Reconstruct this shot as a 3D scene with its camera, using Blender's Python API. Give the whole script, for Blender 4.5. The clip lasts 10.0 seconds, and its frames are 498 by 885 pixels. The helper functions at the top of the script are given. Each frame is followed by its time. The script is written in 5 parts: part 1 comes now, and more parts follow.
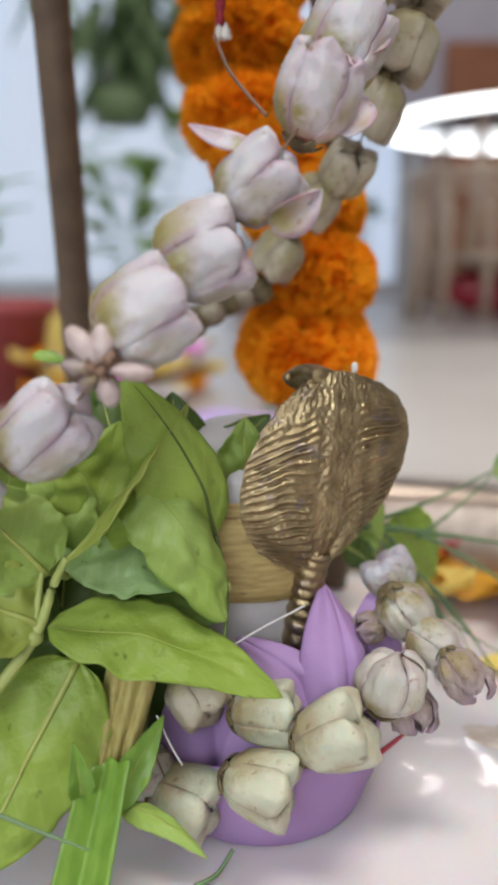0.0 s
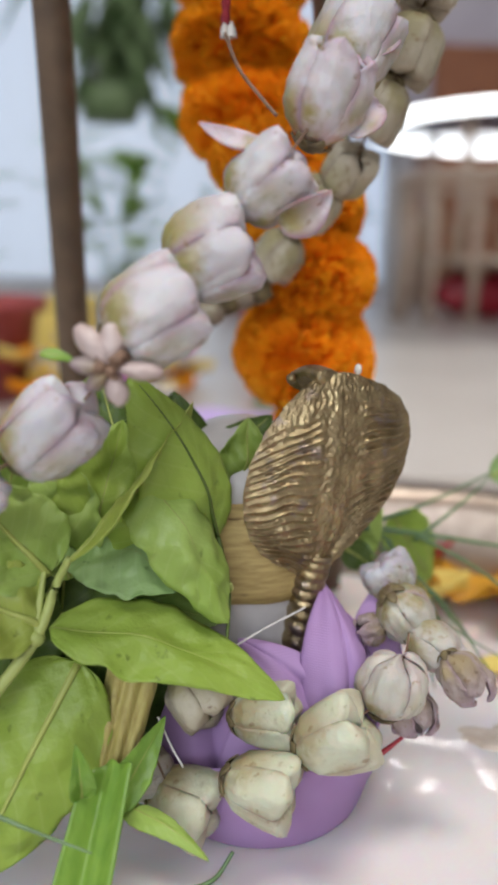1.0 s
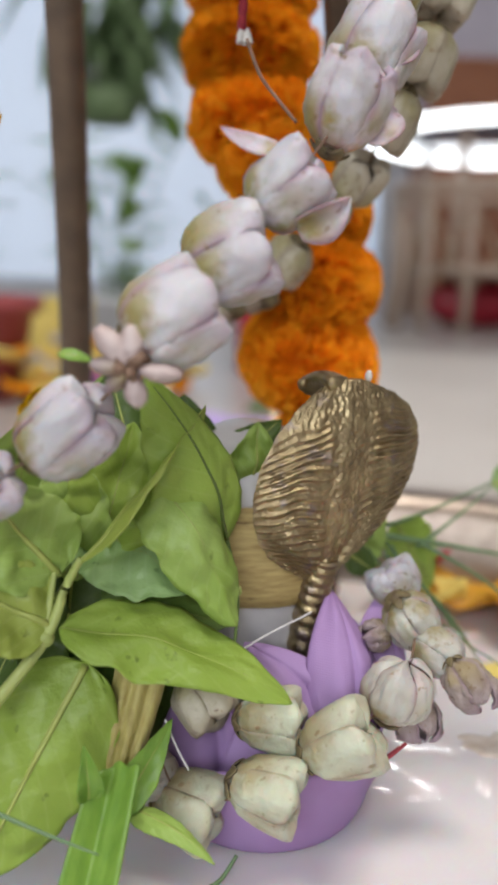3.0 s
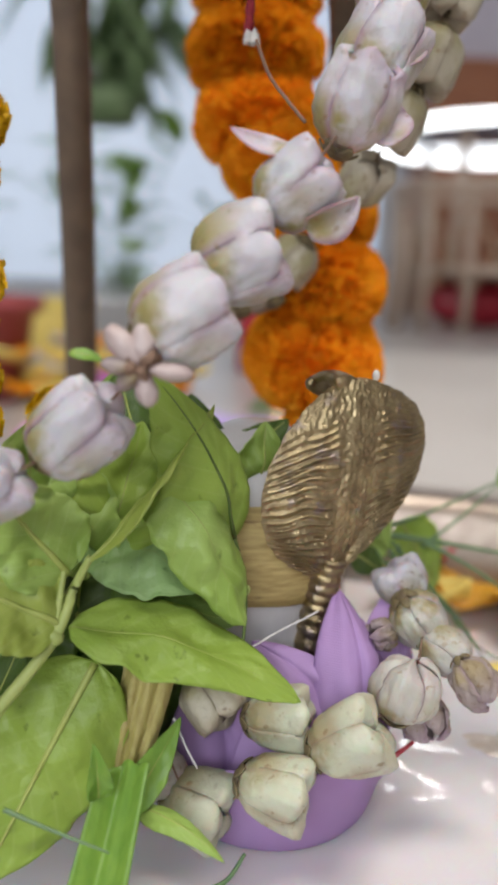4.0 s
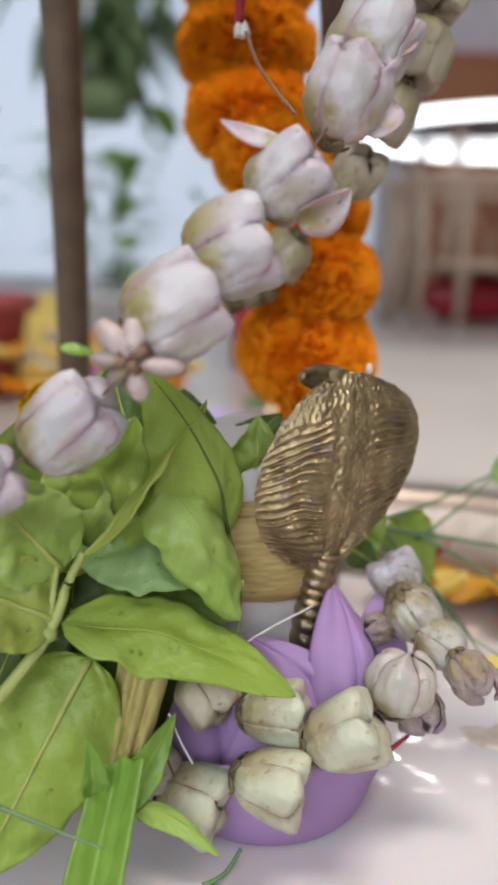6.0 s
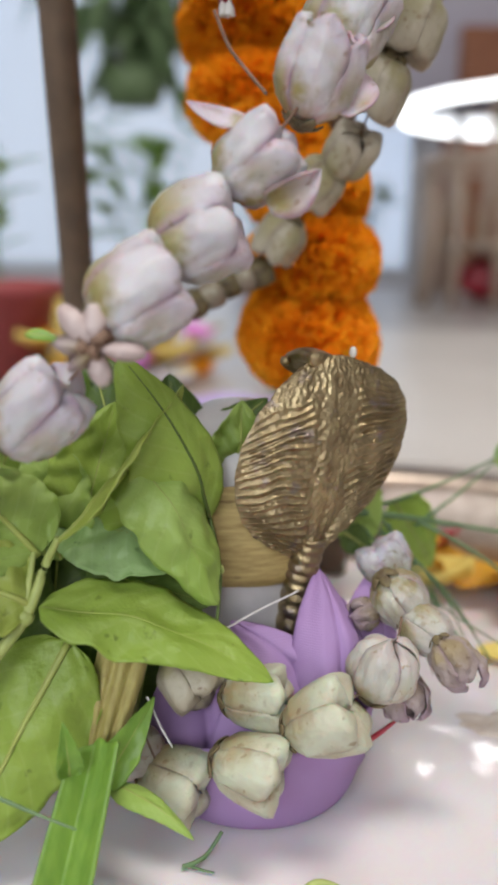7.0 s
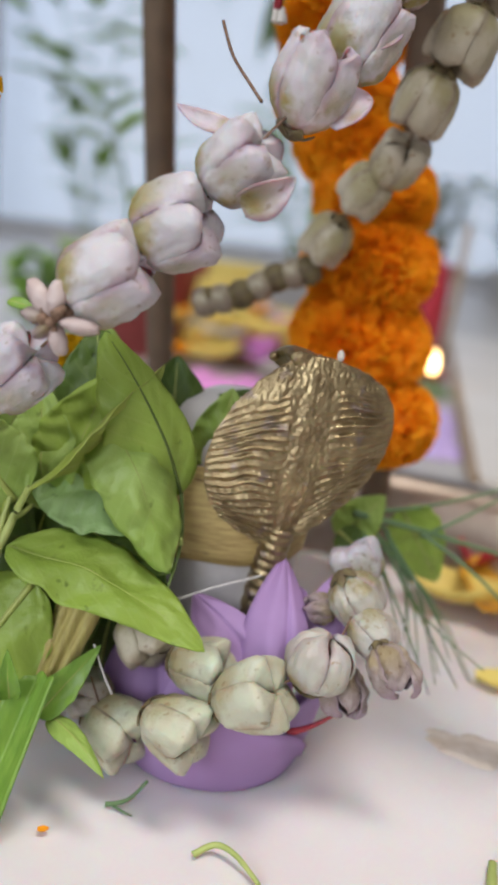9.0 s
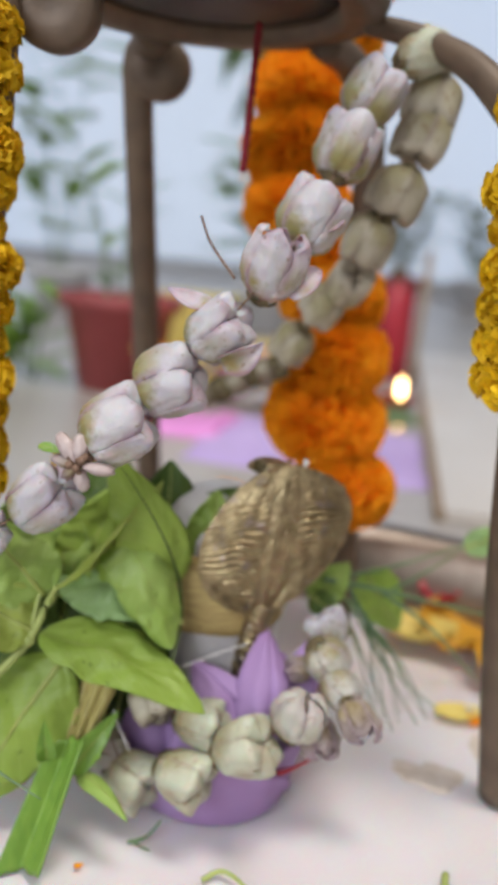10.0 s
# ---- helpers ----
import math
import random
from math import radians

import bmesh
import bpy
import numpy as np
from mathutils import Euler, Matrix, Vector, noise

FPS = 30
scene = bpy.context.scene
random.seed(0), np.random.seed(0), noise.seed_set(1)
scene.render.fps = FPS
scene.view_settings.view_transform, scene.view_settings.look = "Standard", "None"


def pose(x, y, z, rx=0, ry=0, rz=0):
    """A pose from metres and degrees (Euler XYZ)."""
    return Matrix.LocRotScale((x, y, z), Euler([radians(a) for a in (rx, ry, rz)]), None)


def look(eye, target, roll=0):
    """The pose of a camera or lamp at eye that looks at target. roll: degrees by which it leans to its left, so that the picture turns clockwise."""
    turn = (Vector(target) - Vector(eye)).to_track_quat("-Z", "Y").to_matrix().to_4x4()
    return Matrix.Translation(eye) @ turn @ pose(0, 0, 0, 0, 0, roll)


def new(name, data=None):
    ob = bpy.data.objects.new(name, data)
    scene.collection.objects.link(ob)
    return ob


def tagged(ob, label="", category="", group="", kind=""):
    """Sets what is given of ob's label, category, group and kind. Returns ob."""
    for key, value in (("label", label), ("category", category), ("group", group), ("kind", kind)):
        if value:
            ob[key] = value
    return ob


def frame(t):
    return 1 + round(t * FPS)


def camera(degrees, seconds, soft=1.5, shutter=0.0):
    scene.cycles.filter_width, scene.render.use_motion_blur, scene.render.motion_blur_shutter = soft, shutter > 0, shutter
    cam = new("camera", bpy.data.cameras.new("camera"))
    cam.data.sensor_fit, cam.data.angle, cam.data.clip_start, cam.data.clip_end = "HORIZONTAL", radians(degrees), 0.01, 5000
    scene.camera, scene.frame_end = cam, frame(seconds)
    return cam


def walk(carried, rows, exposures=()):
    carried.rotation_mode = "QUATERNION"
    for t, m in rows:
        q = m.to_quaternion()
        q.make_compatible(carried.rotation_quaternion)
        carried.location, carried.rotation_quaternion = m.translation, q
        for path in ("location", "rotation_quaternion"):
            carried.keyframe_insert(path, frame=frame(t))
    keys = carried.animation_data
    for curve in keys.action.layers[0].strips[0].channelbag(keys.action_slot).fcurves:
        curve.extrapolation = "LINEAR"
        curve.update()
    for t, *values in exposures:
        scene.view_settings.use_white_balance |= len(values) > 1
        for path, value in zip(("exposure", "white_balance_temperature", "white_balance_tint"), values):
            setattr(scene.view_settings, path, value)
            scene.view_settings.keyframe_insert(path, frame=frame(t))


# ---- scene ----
cam = camera(33.9, 10.0, soft=3.6)
METRES, EYE, TILT, LEAN, TURN = 0.15, 0.15, -12.0, 0.0, 0.0
ROWS = [
    (0.0, 0.0, 0.0, 0.0, 0.0, 0.0, -0.0),
    (0.5, -0.0157, 0.004, 0.0025, -0.58, -0.06, -0.2),
    (1.0, -0.0327, 0.0064, 0.0019, -1.09, -0.03, -0.57),
    (1.5, -0.0564, 0.0038, 0.0003, -1.46, 0.05, -1.0),
    (2.0, -0.0644, 0.0024, -0.001, -1.71, 0.18, -1.37),
    (2.5, -0.0671, 0.0013, -0.0004, -1.81, 0.25, -1.55),
    (3.0, -0.0695, 0.0033, -0.0006, -1.84, 0.34, -1.64),
    (3.2, -0.0774, -0.0008, -0.0012, -1.5526, 0.414, -1.743),
    (4.3, -0.0840, 0.0004, -0.0035, -2.023, 0.345, -1.614),
    (4.5, -0.0837, -0.0003, -0.0041, -2.11, 0.34, -1.61),
    (5.0, -0.0722, 0.0084, -0.0053, -2.26, 0.29, -1.49),
    (5.5, -0.0818, 0.0045, -0.0059, -2.24, 0.19, -1.27),
    (5.7, -0.0813, 0.0044, -0.0063, -2.2516, 0.1814, -1.2694),
    (6.8, -0.0181, 0.0078, -0.0020, -0.3864, -0.6956, -0.7669),
    (7.0, 0.0198, 0.0101, -0.0036, 0.52, -1.02, -0.95),
    (7.5, 0.1479, 0.0024, -0.0058, 2.97, -1.72, -2.49),
    (8.0, 0.2313, 0.0341, 0.0323, 5.66, -2.26, -4.78),
    (8.5, 0.3332, 0.0277, 0.0049, 9.1, -2.63, -7.47),
    (9.0, 0.3305, -0.0399, 0.0172, 11.18, -2.55, -8.92),
    (9.5, 0.3506, -0.1486, 0.1012, 11.66, -2.11, -8.85),
    (10.0, 0.3535, -0.3624, 0.2168, 9.51, -1.64, -6.73),
]
walk(cam, [(t, pose(0, 0, EYE, TILT, LEAN, TURN) @ pose(METRES * x, METRES * y, METRES * z, 90 + pitch, roll, yaw)) for t, x, y, z, yaw, pitch, roll in ROWS])
cam.data.dof.use_dof = True
cam.data.dof.focus_distance = 0.203
cam.data.dof.aperture_fstop = 12.0

# ---- world and light ----
world = bpy.data.worlds.new("world")
scene.world = world
world.use_nodes = True
wn, wl = world.node_tree.nodes, world.node_tree.links
sky = wn.new("ShaderNodeTexSky")
sky.sky_type = "NISHITA"
sky.sun_disc = False
sky.sun_elevation = radians(50)
sky.sun_rotation = radians(-40)
wl.new(sky.outputs[0], wn["Background"].inputs[0])
wn["Background"].inputs[1].default_value = 0.1


def area(name, m, size, size_y, power, color):
    d = bpy.data.lights.new(name, "AREA")
    d.shape, d.size, d.size_y, d.energy, d.color = "RECTANGLE", size, size_y, power, color
    ob = new(name, d)
    ob.matrix_world = m
    return ob


area("window_daylight", look((-1.6, 5.0, 1.35), (-0.3, 0, 0.3)), 3.0, 2.2, 11, (0.82, 0.91, 1.0))
area("ceiling_panel_light", look((0.55, -0.2, 2.72), (0.55, -0.2, 0)), 1.2, 0.6, 50, (1.0, 0.955, 0.89))
SPOTS = [(1.12, 4.42), (1.33, 4.42), (1.54, 4.42)]
for sx, sy in SPOTS:
    area("ceiling_spot_light", look((sx, sy, 2.725), (sx, sy, 0)), 0.13, 0.10, 1.5, (1.0, 0.97, 0.93))
# fill from an unseen, added south window, brightens the leaf fronts
area("south_fill_light", look((-1.0, -2.57, 1.5), (-0.6, 0, 0.6)), 2.2, 1.4, 70, (0.93, 0.96, 1.0))


# ---- materials ----
def mat(name, base, other=None, rough=0.5, metal=0.0, scale=60.0, detail=4.0, bump=0.0, bscale=None, trans=0.0,
        sss=0.0, spec=0.5, coat=0.0, island=0.0, spots=None, spot_scale=300.0, spot_at=0.66, spot_w=0.08, emit=None, glow=0.0, stretch=None, rvar=0.12):
    m = bpy.data.materials.new(name)
    m.use_nodes = True
    n, l = m.node_tree.nodes, m.node_tree.links
    b = n["Principled BSDF"]
    tc = n.new("ShaderNodeTexCoord")
    vec = tc.outputs["Object"]
    if stretch:
        mp = n.new("ShaderNodeMapping")
        mp.inputs["Scale"].default_value = stretch
        l.new(vec, mp.inputs[0])
        vec = mp.outputs[0]
    noi = n.new("ShaderNodeTexNoise")
    noi.inputs["Scale"].default_value = scale
    noi.inputs["Detail"].default_value = detail
    l.new(vec, noi.inputs[0])
    ramp = n.new("ShaderNodeMapRange")
    ramp.inputs[1].default_value, ramp.inputs[2].default_value = 0.3, 0.7
    l.new(noi.outputs[0], ramp.inputs[0])
    mix = n.new("ShaderNodeMix")
    mix.data_type = "RGBA"
    other = other or tuple(c * 0.75 for c in base)
    mix.inputs[6].default_value = (*base, 1)
    mix.inputs[7].default_value = (*other, 1)
    l.new(ramp.outputs[0], mix.inputs[0])
    col = mix.outputs[2]
    if island:
        geo = n.new("ShaderNodeNewGeometry")
        oi = n.new("ShaderNodeObjectInfo")
        add = n.new("ShaderNodeMath")
        l.new(geo.outputs["Random Per Island"], add.inputs[0])
        l.new(oi.outputs["Random"], add.inputs[1])
        mr = n.new("ShaderNodeMapRange")
        mr.inputs[1].default_value, mr.inputs[2].default_value = 0.0, 2.0
        mr.inputs[3].default_value, mr.inputs[4].default_value = 1 - island, 1 + island
        l.new(add.outputs[0], mr.inputs[0])
        hs = n.new("ShaderNodeHueSaturation")
        l.new(mr.outputs[0], hs.inputs["Value"])
        l.new(col, hs.inputs["Color"])
        col = hs.outputs[0]
    if spots:
        n2 = n.new("ShaderNodeTexNoise")
        n2.inputs["Scale"].default_value = spot_scale
        n2.inputs["Detail"].default_value = 3
        l.new(vec, n2.inputs[0])
        r2 = n.new("ShaderNodeMapRange")
        r2.inputs[1].default_value, r2.inputs[2].default_value = spot_at, spot_at + spot_w
        l.new(n2.outputs[0], r2.inputs[0])
        mx = n.new("ShaderNodeMix")
        mx.data_type = "RGBA"
        mx.inputs[7].default_value = (*spots, 1)
        l.new(r2.outputs[0], mx.inputs[0])
        l.new(col, mx.inputs[6])
        col = mx.outputs[2]
    l.new(col, b.inputs["Base Color"])
    rr = n.new("ShaderNodeMapRange")
    rr.inputs[3].default_value, rr.inputs[4].default_value = max(0.02, rough - rvar * 0.5), min(1, rough + rvar * 0.5)
    l.new(noi.outputs[0], rr.inputs[0])
    l.new(rr.outputs[0], b.inputs["Roughness"])
    b.inputs["Metallic"].default_value = metal
    b.inputs["Specular IOR Level"].default_value = spec
    b.inputs["Coat Weight"].default_value = coat
    b.inputs["Coat Roughness"].default_value = 0.15
    if sss:
        b.inputs["Subsurface Weight"].default_value = sss
        b.inputs["Subsurface Scale"].default_value = 0.003
    if emit:
        b.inputs["Emission Color"].default_value = (*emit, 1)
        b.inputs["Emission Strength"].default_value = glow
    if bump:
        n3 = n.new("ShaderNodeTexNoise")
        n3.inputs["Scale"].default_value = bscale or scale * 4
        n3.inputs["Detail"].default_value = 5
        l.new(vec, n3.inputs[0])
        bp = n.new("ShaderNodeBump")
        bp.inputs["Strength"].default_value = bump
        bp.inputs["Distance"].default_value = 0.6 / (bscale or scale * 4)
        l.new(n3.outputs[0], bp.inputs["Height"])
        l.new(bp.outputs[0], b.inputs["Normal"])
    if trans:
        tr = n.new("ShaderNodeBsdfTranslucent")
        l.new(col, tr.inputs[0])
        ms = n.new("ShaderNodeMixShader")
        ms.inputs[0].default_value = trans
        l.new(b.outputs[0], ms.inputs[1])
        l.new(tr.outputs[0], ms.inputs[2])
        l.new(ms.outputs[0], n["Material Output"].inputs[0])
    return m


def leaf_mat(name, base, other, vein, rough=0.40, trans=0.34, freq=46.0, amount=0.30):
    """Leaf blade: mottled green with paler side veins that follow the blade's own coordinates."""
    m = mat(name, base, other, rough=rough, scale=42, detail=7, bump=0.35, bscale=330, trans=trans, spec=0.45,
            spots=tuple(0.55 * c for c in other), spot_scale=240, spot_at=0.67, spot_w=0.10)
    n, l = m.node_tree.nodes, m.node_tree.links
    uv = n.new("ShaderNodeUVMap")
    sep = n.new("ShaderNodeSeparateXYZ")
    l.new(uv.outputs[0], sep.inputs[0])

    def math_node(op, a, b_):
        q = n.new("ShaderNodeMath")
        q.operation = op
        for i, v in enumerate((a, b_)):
            if v is None:
                continue
            if hasattr(v, "links"):
                l.new(v, q.inputs[i])
            else:
                q.inputs[i].default_value = v
        return q.outputs[0]
    off = math_node("ABSOLUTE", math_node("SUBTRACT", sep.outputs[1], 0.5), None)
    ph = math_node("SUBTRACT", sep.outputs[0], math_node("MULTIPLY", off, 0.55))
    w = math_node("SINE", math_node("MULTIPLY", ph, freq), None)
    w = math_node("POWER", math_node("MAXIMUM", w, 0.0), 14.0)
    w = math_node("MULTIPLY", w, amount)
    src = [q for q in l if q.to_socket.name == "Base Color"][0].from_socket
    mx = n.new("ShaderNodeMix")
    mx.data_type = "RGBA"
    mx.inputs[7].default_value = (*vein, 1)
    l.new(w, mx.inputs[0])
    l.new(src, mx.inputs[6])
    for q in [q for q in l if q.from_socket == src and q.to_node != mx]:
        to = q.to_socket
        l.new(mx.outputs[2], to)
    return m


def tint_petal(m, base, edge):
    """Petal colouring along the blade: greenish towards the calyx, mauve on the margins and the tip."""
    n, l = m.node_tree.nodes, m.node_tree.links
    uv = n.new("ShaderNodeUVMap")
    sep = n.new("ShaderNodeSeparateXYZ")
    l.new(uv.outputs[0], sep.inputs[0])
    noi = n.new("ShaderNodeTexNoise")
    noi.inputs["Scale"].default_value = 95
    noi.inputs["Detail"].default_value = 5
    tc = n.new("ShaderNodeTexCoord")
    l.new(tc.outputs["Object"], noi.inputs[0])

    def ranged(sock, a, b_, lo, hi):
        q = n.new("ShaderNodeMapRange")
        for i, v in enumerate((a, b_, lo, hi)):
            q.inputs[i + 1].default_value = v
        l.new(sock, q.inputs[0])
        return q.outputs[0]

    def two(op, p, q_):
        q = n.new("ShaderNodeMath")
        q.operation = op
        for i, v in enumerate((p, q_)):
            if hasattr(v, "links"):
                l.new(v, q.inputs[i])
            elif v is not None:
                q.inputs[i].default_value = v
        return q.outputs[0]
    low = ranged(sep.outputs[1], 0.22, 0.72, 1.0, 0.0)
    rim = ranged(two("ABSOLUTE", two("SUBTRACT", sep.outputs[0], 0.5), None), 0.30, 0.5, 0.0, 1.0)
    tip = ranged(sep.outputs[1], 0.62, 1.0, 0.0, 0.8)
    patch = ranged(noi.outputs[0], 0.38, 0.52, 0.08, 1.0)
    src = [q for q in l if q.to_socket.name == "Base Color"][0].from_socket
    users = [q.to_socket for q in l if q.from_socket == src]
    spots = n.new("ShaderNodeTexNoise")
    spots.inputs["Scale"].default_value = 420
    spots.inputs["Detail"].default_value = 3
    l.new(tc.outputs["Object"], spots.inputs[0])
    worn = two("MULTIPLY", ranged(spots.outputs[0], 0.60, 0.68, 0.0, 0.75), patch)
    col = src
    for fac, c in ((two("MULTIPLY", low, patch), base), (two("MULTIPLY", two("MAXIMUM", rim, tip), two("MULTIPLY", patch, 0.9)), edge), (worn, (0.24, 0.15, 0.07))):
        mx = n.new("ShaderNodeMix")
        mx.data_type = "RGBA"
        mx.inputs[7].default_value = (*c, 1)
        l.new(fac, mx.inputs[0])
        l.new(col, mx.inputs[6])
        col = mx.outputs[2]
    for s in users:
        l.new(col, s)
    return m


BRASS = mat("aged_brass", (0.47, 0.375, 0.215), (0.26, 0.195, 0.11), rough=0.36, metal=1.0, scale=210, detail=6, bump=0.6, bscale=800,
            spots=(0.33, 0.27, 0.24), spot_scale=120, spot_at=0.60, rvar=0.3)
BROWN_METAL = mat("brown_stand_metal", (0.16, 0.108, 0.07), (0.105, 0.072, 0.05), rough=0.5, metal=0.15, scale=90, bump=0.2, bscale=600)
# stand metal darkened to hold the shadow under the pan
SHADED_METAL = mat("shaded_pan_metal", (0.055, 0.043, 0.036), (0.035, 0.028, 0.024), rough=0.55, metal=0.2, scale=70, bump=0.2, bscale=400)
STEEL = mat("steel", (0.42, 0.35, 0.29), (0.32, 0.26, 0.22), rough=0.34, metal=1.0, scale=120, bump=0.05, bscale=400)
MILK = mat("milk", (0.74, 0.70, 0.725), (0.70, 0.645, 0.655), rough=0.045, scale=22, detail=3, bump=0.025, bscale=55, sss=0.3, spec=0.5, rvar=0.06)
PUDDLE = mat("honey_puddle", (0.56, 0.45, 0.36), (0.70, 0.62, 0.56), rough=0.08, scale=160, bump=0.2, bscale=240, spec=0.6)
STONE = mat("white_marble", (0.62, 0.60, 0.60), (0.48, 0.46, 0.47), rough=0.3, scale=60, bump=0.1)
PASTE = mat("dried_band", (0.55, 0.42, 0.17), (0.36, 0.25, 0.09), rough=0.6, scale=140, bump=0.4, stretch=(1, 1, 6), spots=(0.2, 0.12, 0.05), spot_scale=90)
PETAL = mat("crown_flower_petal", (0.68, 0.63, 0.655), (0.57, 0.48, 0.55), rough=0.44, scale=70, detail=4, bump=0.4, bscale=240, sss=0.25,
            spots=(0.34, 0.25, 0.20), spot_scale=190, spot_at=0.66, spot_w=0.20, trans=0.12, island=0.06)
PETAL_PINK = mat("pinkish_petal", (0.64, 0.54, 0.52), (0.50, 0.38, 0.36), rough=0.4, scale=160, detail=4, bump=0.2, bscale=500, trans=0.15)
PETAL_CREAM = mat("crown_flower_cream_petal", (0.65, 0.64, 0.49), (0.54, 0.50, 0.39), rough=0.4, scale=70, detail=5, bump=0.4, bscale=240,
                  sss=0.25, spots=(0.36, 0.25, 0.18), spot_scale=260, spot_at=0.66, spot_w=0.14, trans=0.1, island=0.06)
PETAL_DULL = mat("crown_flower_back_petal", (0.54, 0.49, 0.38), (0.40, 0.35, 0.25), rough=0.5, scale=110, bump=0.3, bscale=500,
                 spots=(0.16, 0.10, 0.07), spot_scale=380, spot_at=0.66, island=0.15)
PETAL_WILT = mat("wilted_petal", (0.50, 0.42, 0.40), (0.30, 0.22, 0.19), rough=0.5, scale=130, bump=0.5, bscale=420,
                 spots=(0.14, 0.08, 0.05), spot_scale=300, spot_at=0.64, island=0.2, trans=0.2)
PETAL_FADED = mat("faded_petal", (0.58, 0.55, 0.48), (0.45, 0.39, 0.36), rough=0.42, scale=110, bump=0.4, bscale=420, sss=0.2,
                  spots=(0.24, 0.16, 0.10), spot_scale=330, spot_at=0.66, island=0.12, stretch=(1, 1, 0.4))
tint_petal(PETAL, (0.33, 0.28, 0.11), (0.41, 0.27, 0.35))
tint_petal(PETAL_CREAM, (0.38, 0.31, 0.17), (0.37, 0.29, 0.20))
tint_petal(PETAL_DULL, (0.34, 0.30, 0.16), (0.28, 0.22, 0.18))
tint_petal(PETAL_WILT, (0.36, 0.28, 0.16), (0.38, 0.26, 0.34))
tint_petal(PETAL_FADED, (0.30, 0.25, 0.13), (0.38, 0.28, 0.30))
CALYX = mat("calyx", (0.20, 0.16, 0.07), (0.09, 0.06, 0.035), rough=0.6, scale=320, bump=0.5, bscale=900)
PURPLE = mat("lavender_cloth", (0.47, 0.31, 0.60), (0.41, 0.24, 0.49), rough=0.6, scale=38, detail=5, trans=0.2)


def weave(m, scale, depth):
    """Fine crossed threads as relief."""
    n, l = m.node_tree.nodes, m.node_tree.links
    tc = n.new("ShaderNodeTexCoord")
    add = n.new("ShaderNodeMath")
    for i, axis in enumerate(("X", "Z")):
        w = n.new("ShaderNodeTexWave")
        w.bands_direction = axis
        w.inputs["Scale"].default_value = scale
        w.inputs["Distortion"].default_value = 1.2
        l.new(tc.outputs["Object"], w.inputs[0])
        l.new(w.outputs["Fac"], add.inputs[i])
    bp = n.new("ShaderNodeBump")
    bp.inputs["Strength"].default_value = 0.3
    bp.inputs["Distance"].default_value = depth
    l.new(add.outputs[0], bp.inputs["Height"])
    l.new(bp.outputs[0], n["Principled BSDF"].inputs["Normal"])


weave(PURPLE, 560, 0.0002)
PURPLE_FAR = mat("pale_lavender_cloth", (0.60, 0.46, 0.80), (0.52, 0.38, 0.74), rough=0.7, scale=12, bump=0.2, bscale=300)
PINK_FAR = mat("pink_cloth", (0.85, 0.35, 0.75), (0.75, 0.28, 0.66), rough=0.7, scale=12)
ORANGE = mat("marigold_petal", (1.0, 0.50, 0.020), (1.0, 0.41, 0.015), rough=0.6, scale=90, trans=0.40, island=0.10, spec=0.25)
ORANGE_CORE = mat("marigold_core", (1.0, 0.38, 0.010), (0.92, 0.28, 0.008), rough=0.8, scale=400)
YELLOW = mat("yellow_marigold_petal", (0.84, 0.55, 0.012), (0.74, 0.44, 0.01), rough=0.6, scale=90, trans=0.18, island=0.25, spec=0.25)
YELLOW_CORE = mat("yellow_marigold_core", (0.45, 0.25, 0.01), rough=0.8, scale=400)
LEAF = leaf_mat("bael_leaf", (0.385, 0.52, 0.095), (0.30, 0.44, 0.065), (0.45, 0.57, 0.15))
LEAF_PALE = leaf_mat("pale_leaf", (0.42, 0.57, 0.15), (0.33, 0.48, 0.09), (0.49, 0.62, 0.21))
LEAF_YELLOW = leaf_mat("yellowish_leaf", (0.45, 0.53, 0.12), (0.37, 0.46, 0.08), (0.52, 0.58, 0.19))
LEAF_BLUE = leaf_mat("blue_green_leaf", (0.36, 0.52, 0.22), (0.28, 0.45, 0.15), (0.41, 0.56, 0.28))
# darker leaf green that carries the shade of the leaf above
LEAF_SHADED = leaf_mat("shaded_olive_leaf", (0.17, 0.26, 0.055), (0.12, 0.20, 0.035), (0.22, 0.32, 0.08))
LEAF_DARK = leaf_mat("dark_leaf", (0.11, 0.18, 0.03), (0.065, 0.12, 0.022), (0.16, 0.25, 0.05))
LEAF_STRIP = mat("leaf_strip", (0.26, 0.44, 0.07), (0.18, 0.34, 0.05), rough=0.35, scale=60, stretch=(6, 6, 0.6), trans=0.3, spots=(0.4, 0.16, 0.06), spot_scale=140, spot_at=0.74)
VEIN = mat("leaf_vein", (0.38, 0.42, 0.11), (0.30, 0.36, 0.08), rough=0.5, scale=200)
VEIN_DARK = mat("dark_leaf_vein", (0.10, 0.15, 0.03), (0.07, 0.11, 0.02), rough=0.5, scale=200)
TWIG = mat("green_twig", (0.40, 0.46, 0.14), (0.31, 0.37, 0.10), rough=0.5, scale=150, bump=0.2)
DRY = mat("dry_sheath", (0.46, 0.40, 0.13), (0.33, 0.26, 0.08), rough=0.5, scale=70, stretch=(8, 8, 0.8), bump=0.3, spots=(0.14, 0.08, 0.03), spot_scale=110, spot_at=0.68)
GRASS = mat("grass_blade", (0.13, 0.22, 0.09), (0.09, 0.16, 0.07), rough=0.45, scale=120)
THREAD = mat("white_thread", (0.75, 0.72, 0.72), rough=0.8, scale=900)
RED_THREAD = mat("red_thread", (0.32, 0.02, 0.03), (0.18, 0.01, 0.02), rough=0.8, scale=600, bump=0.5)
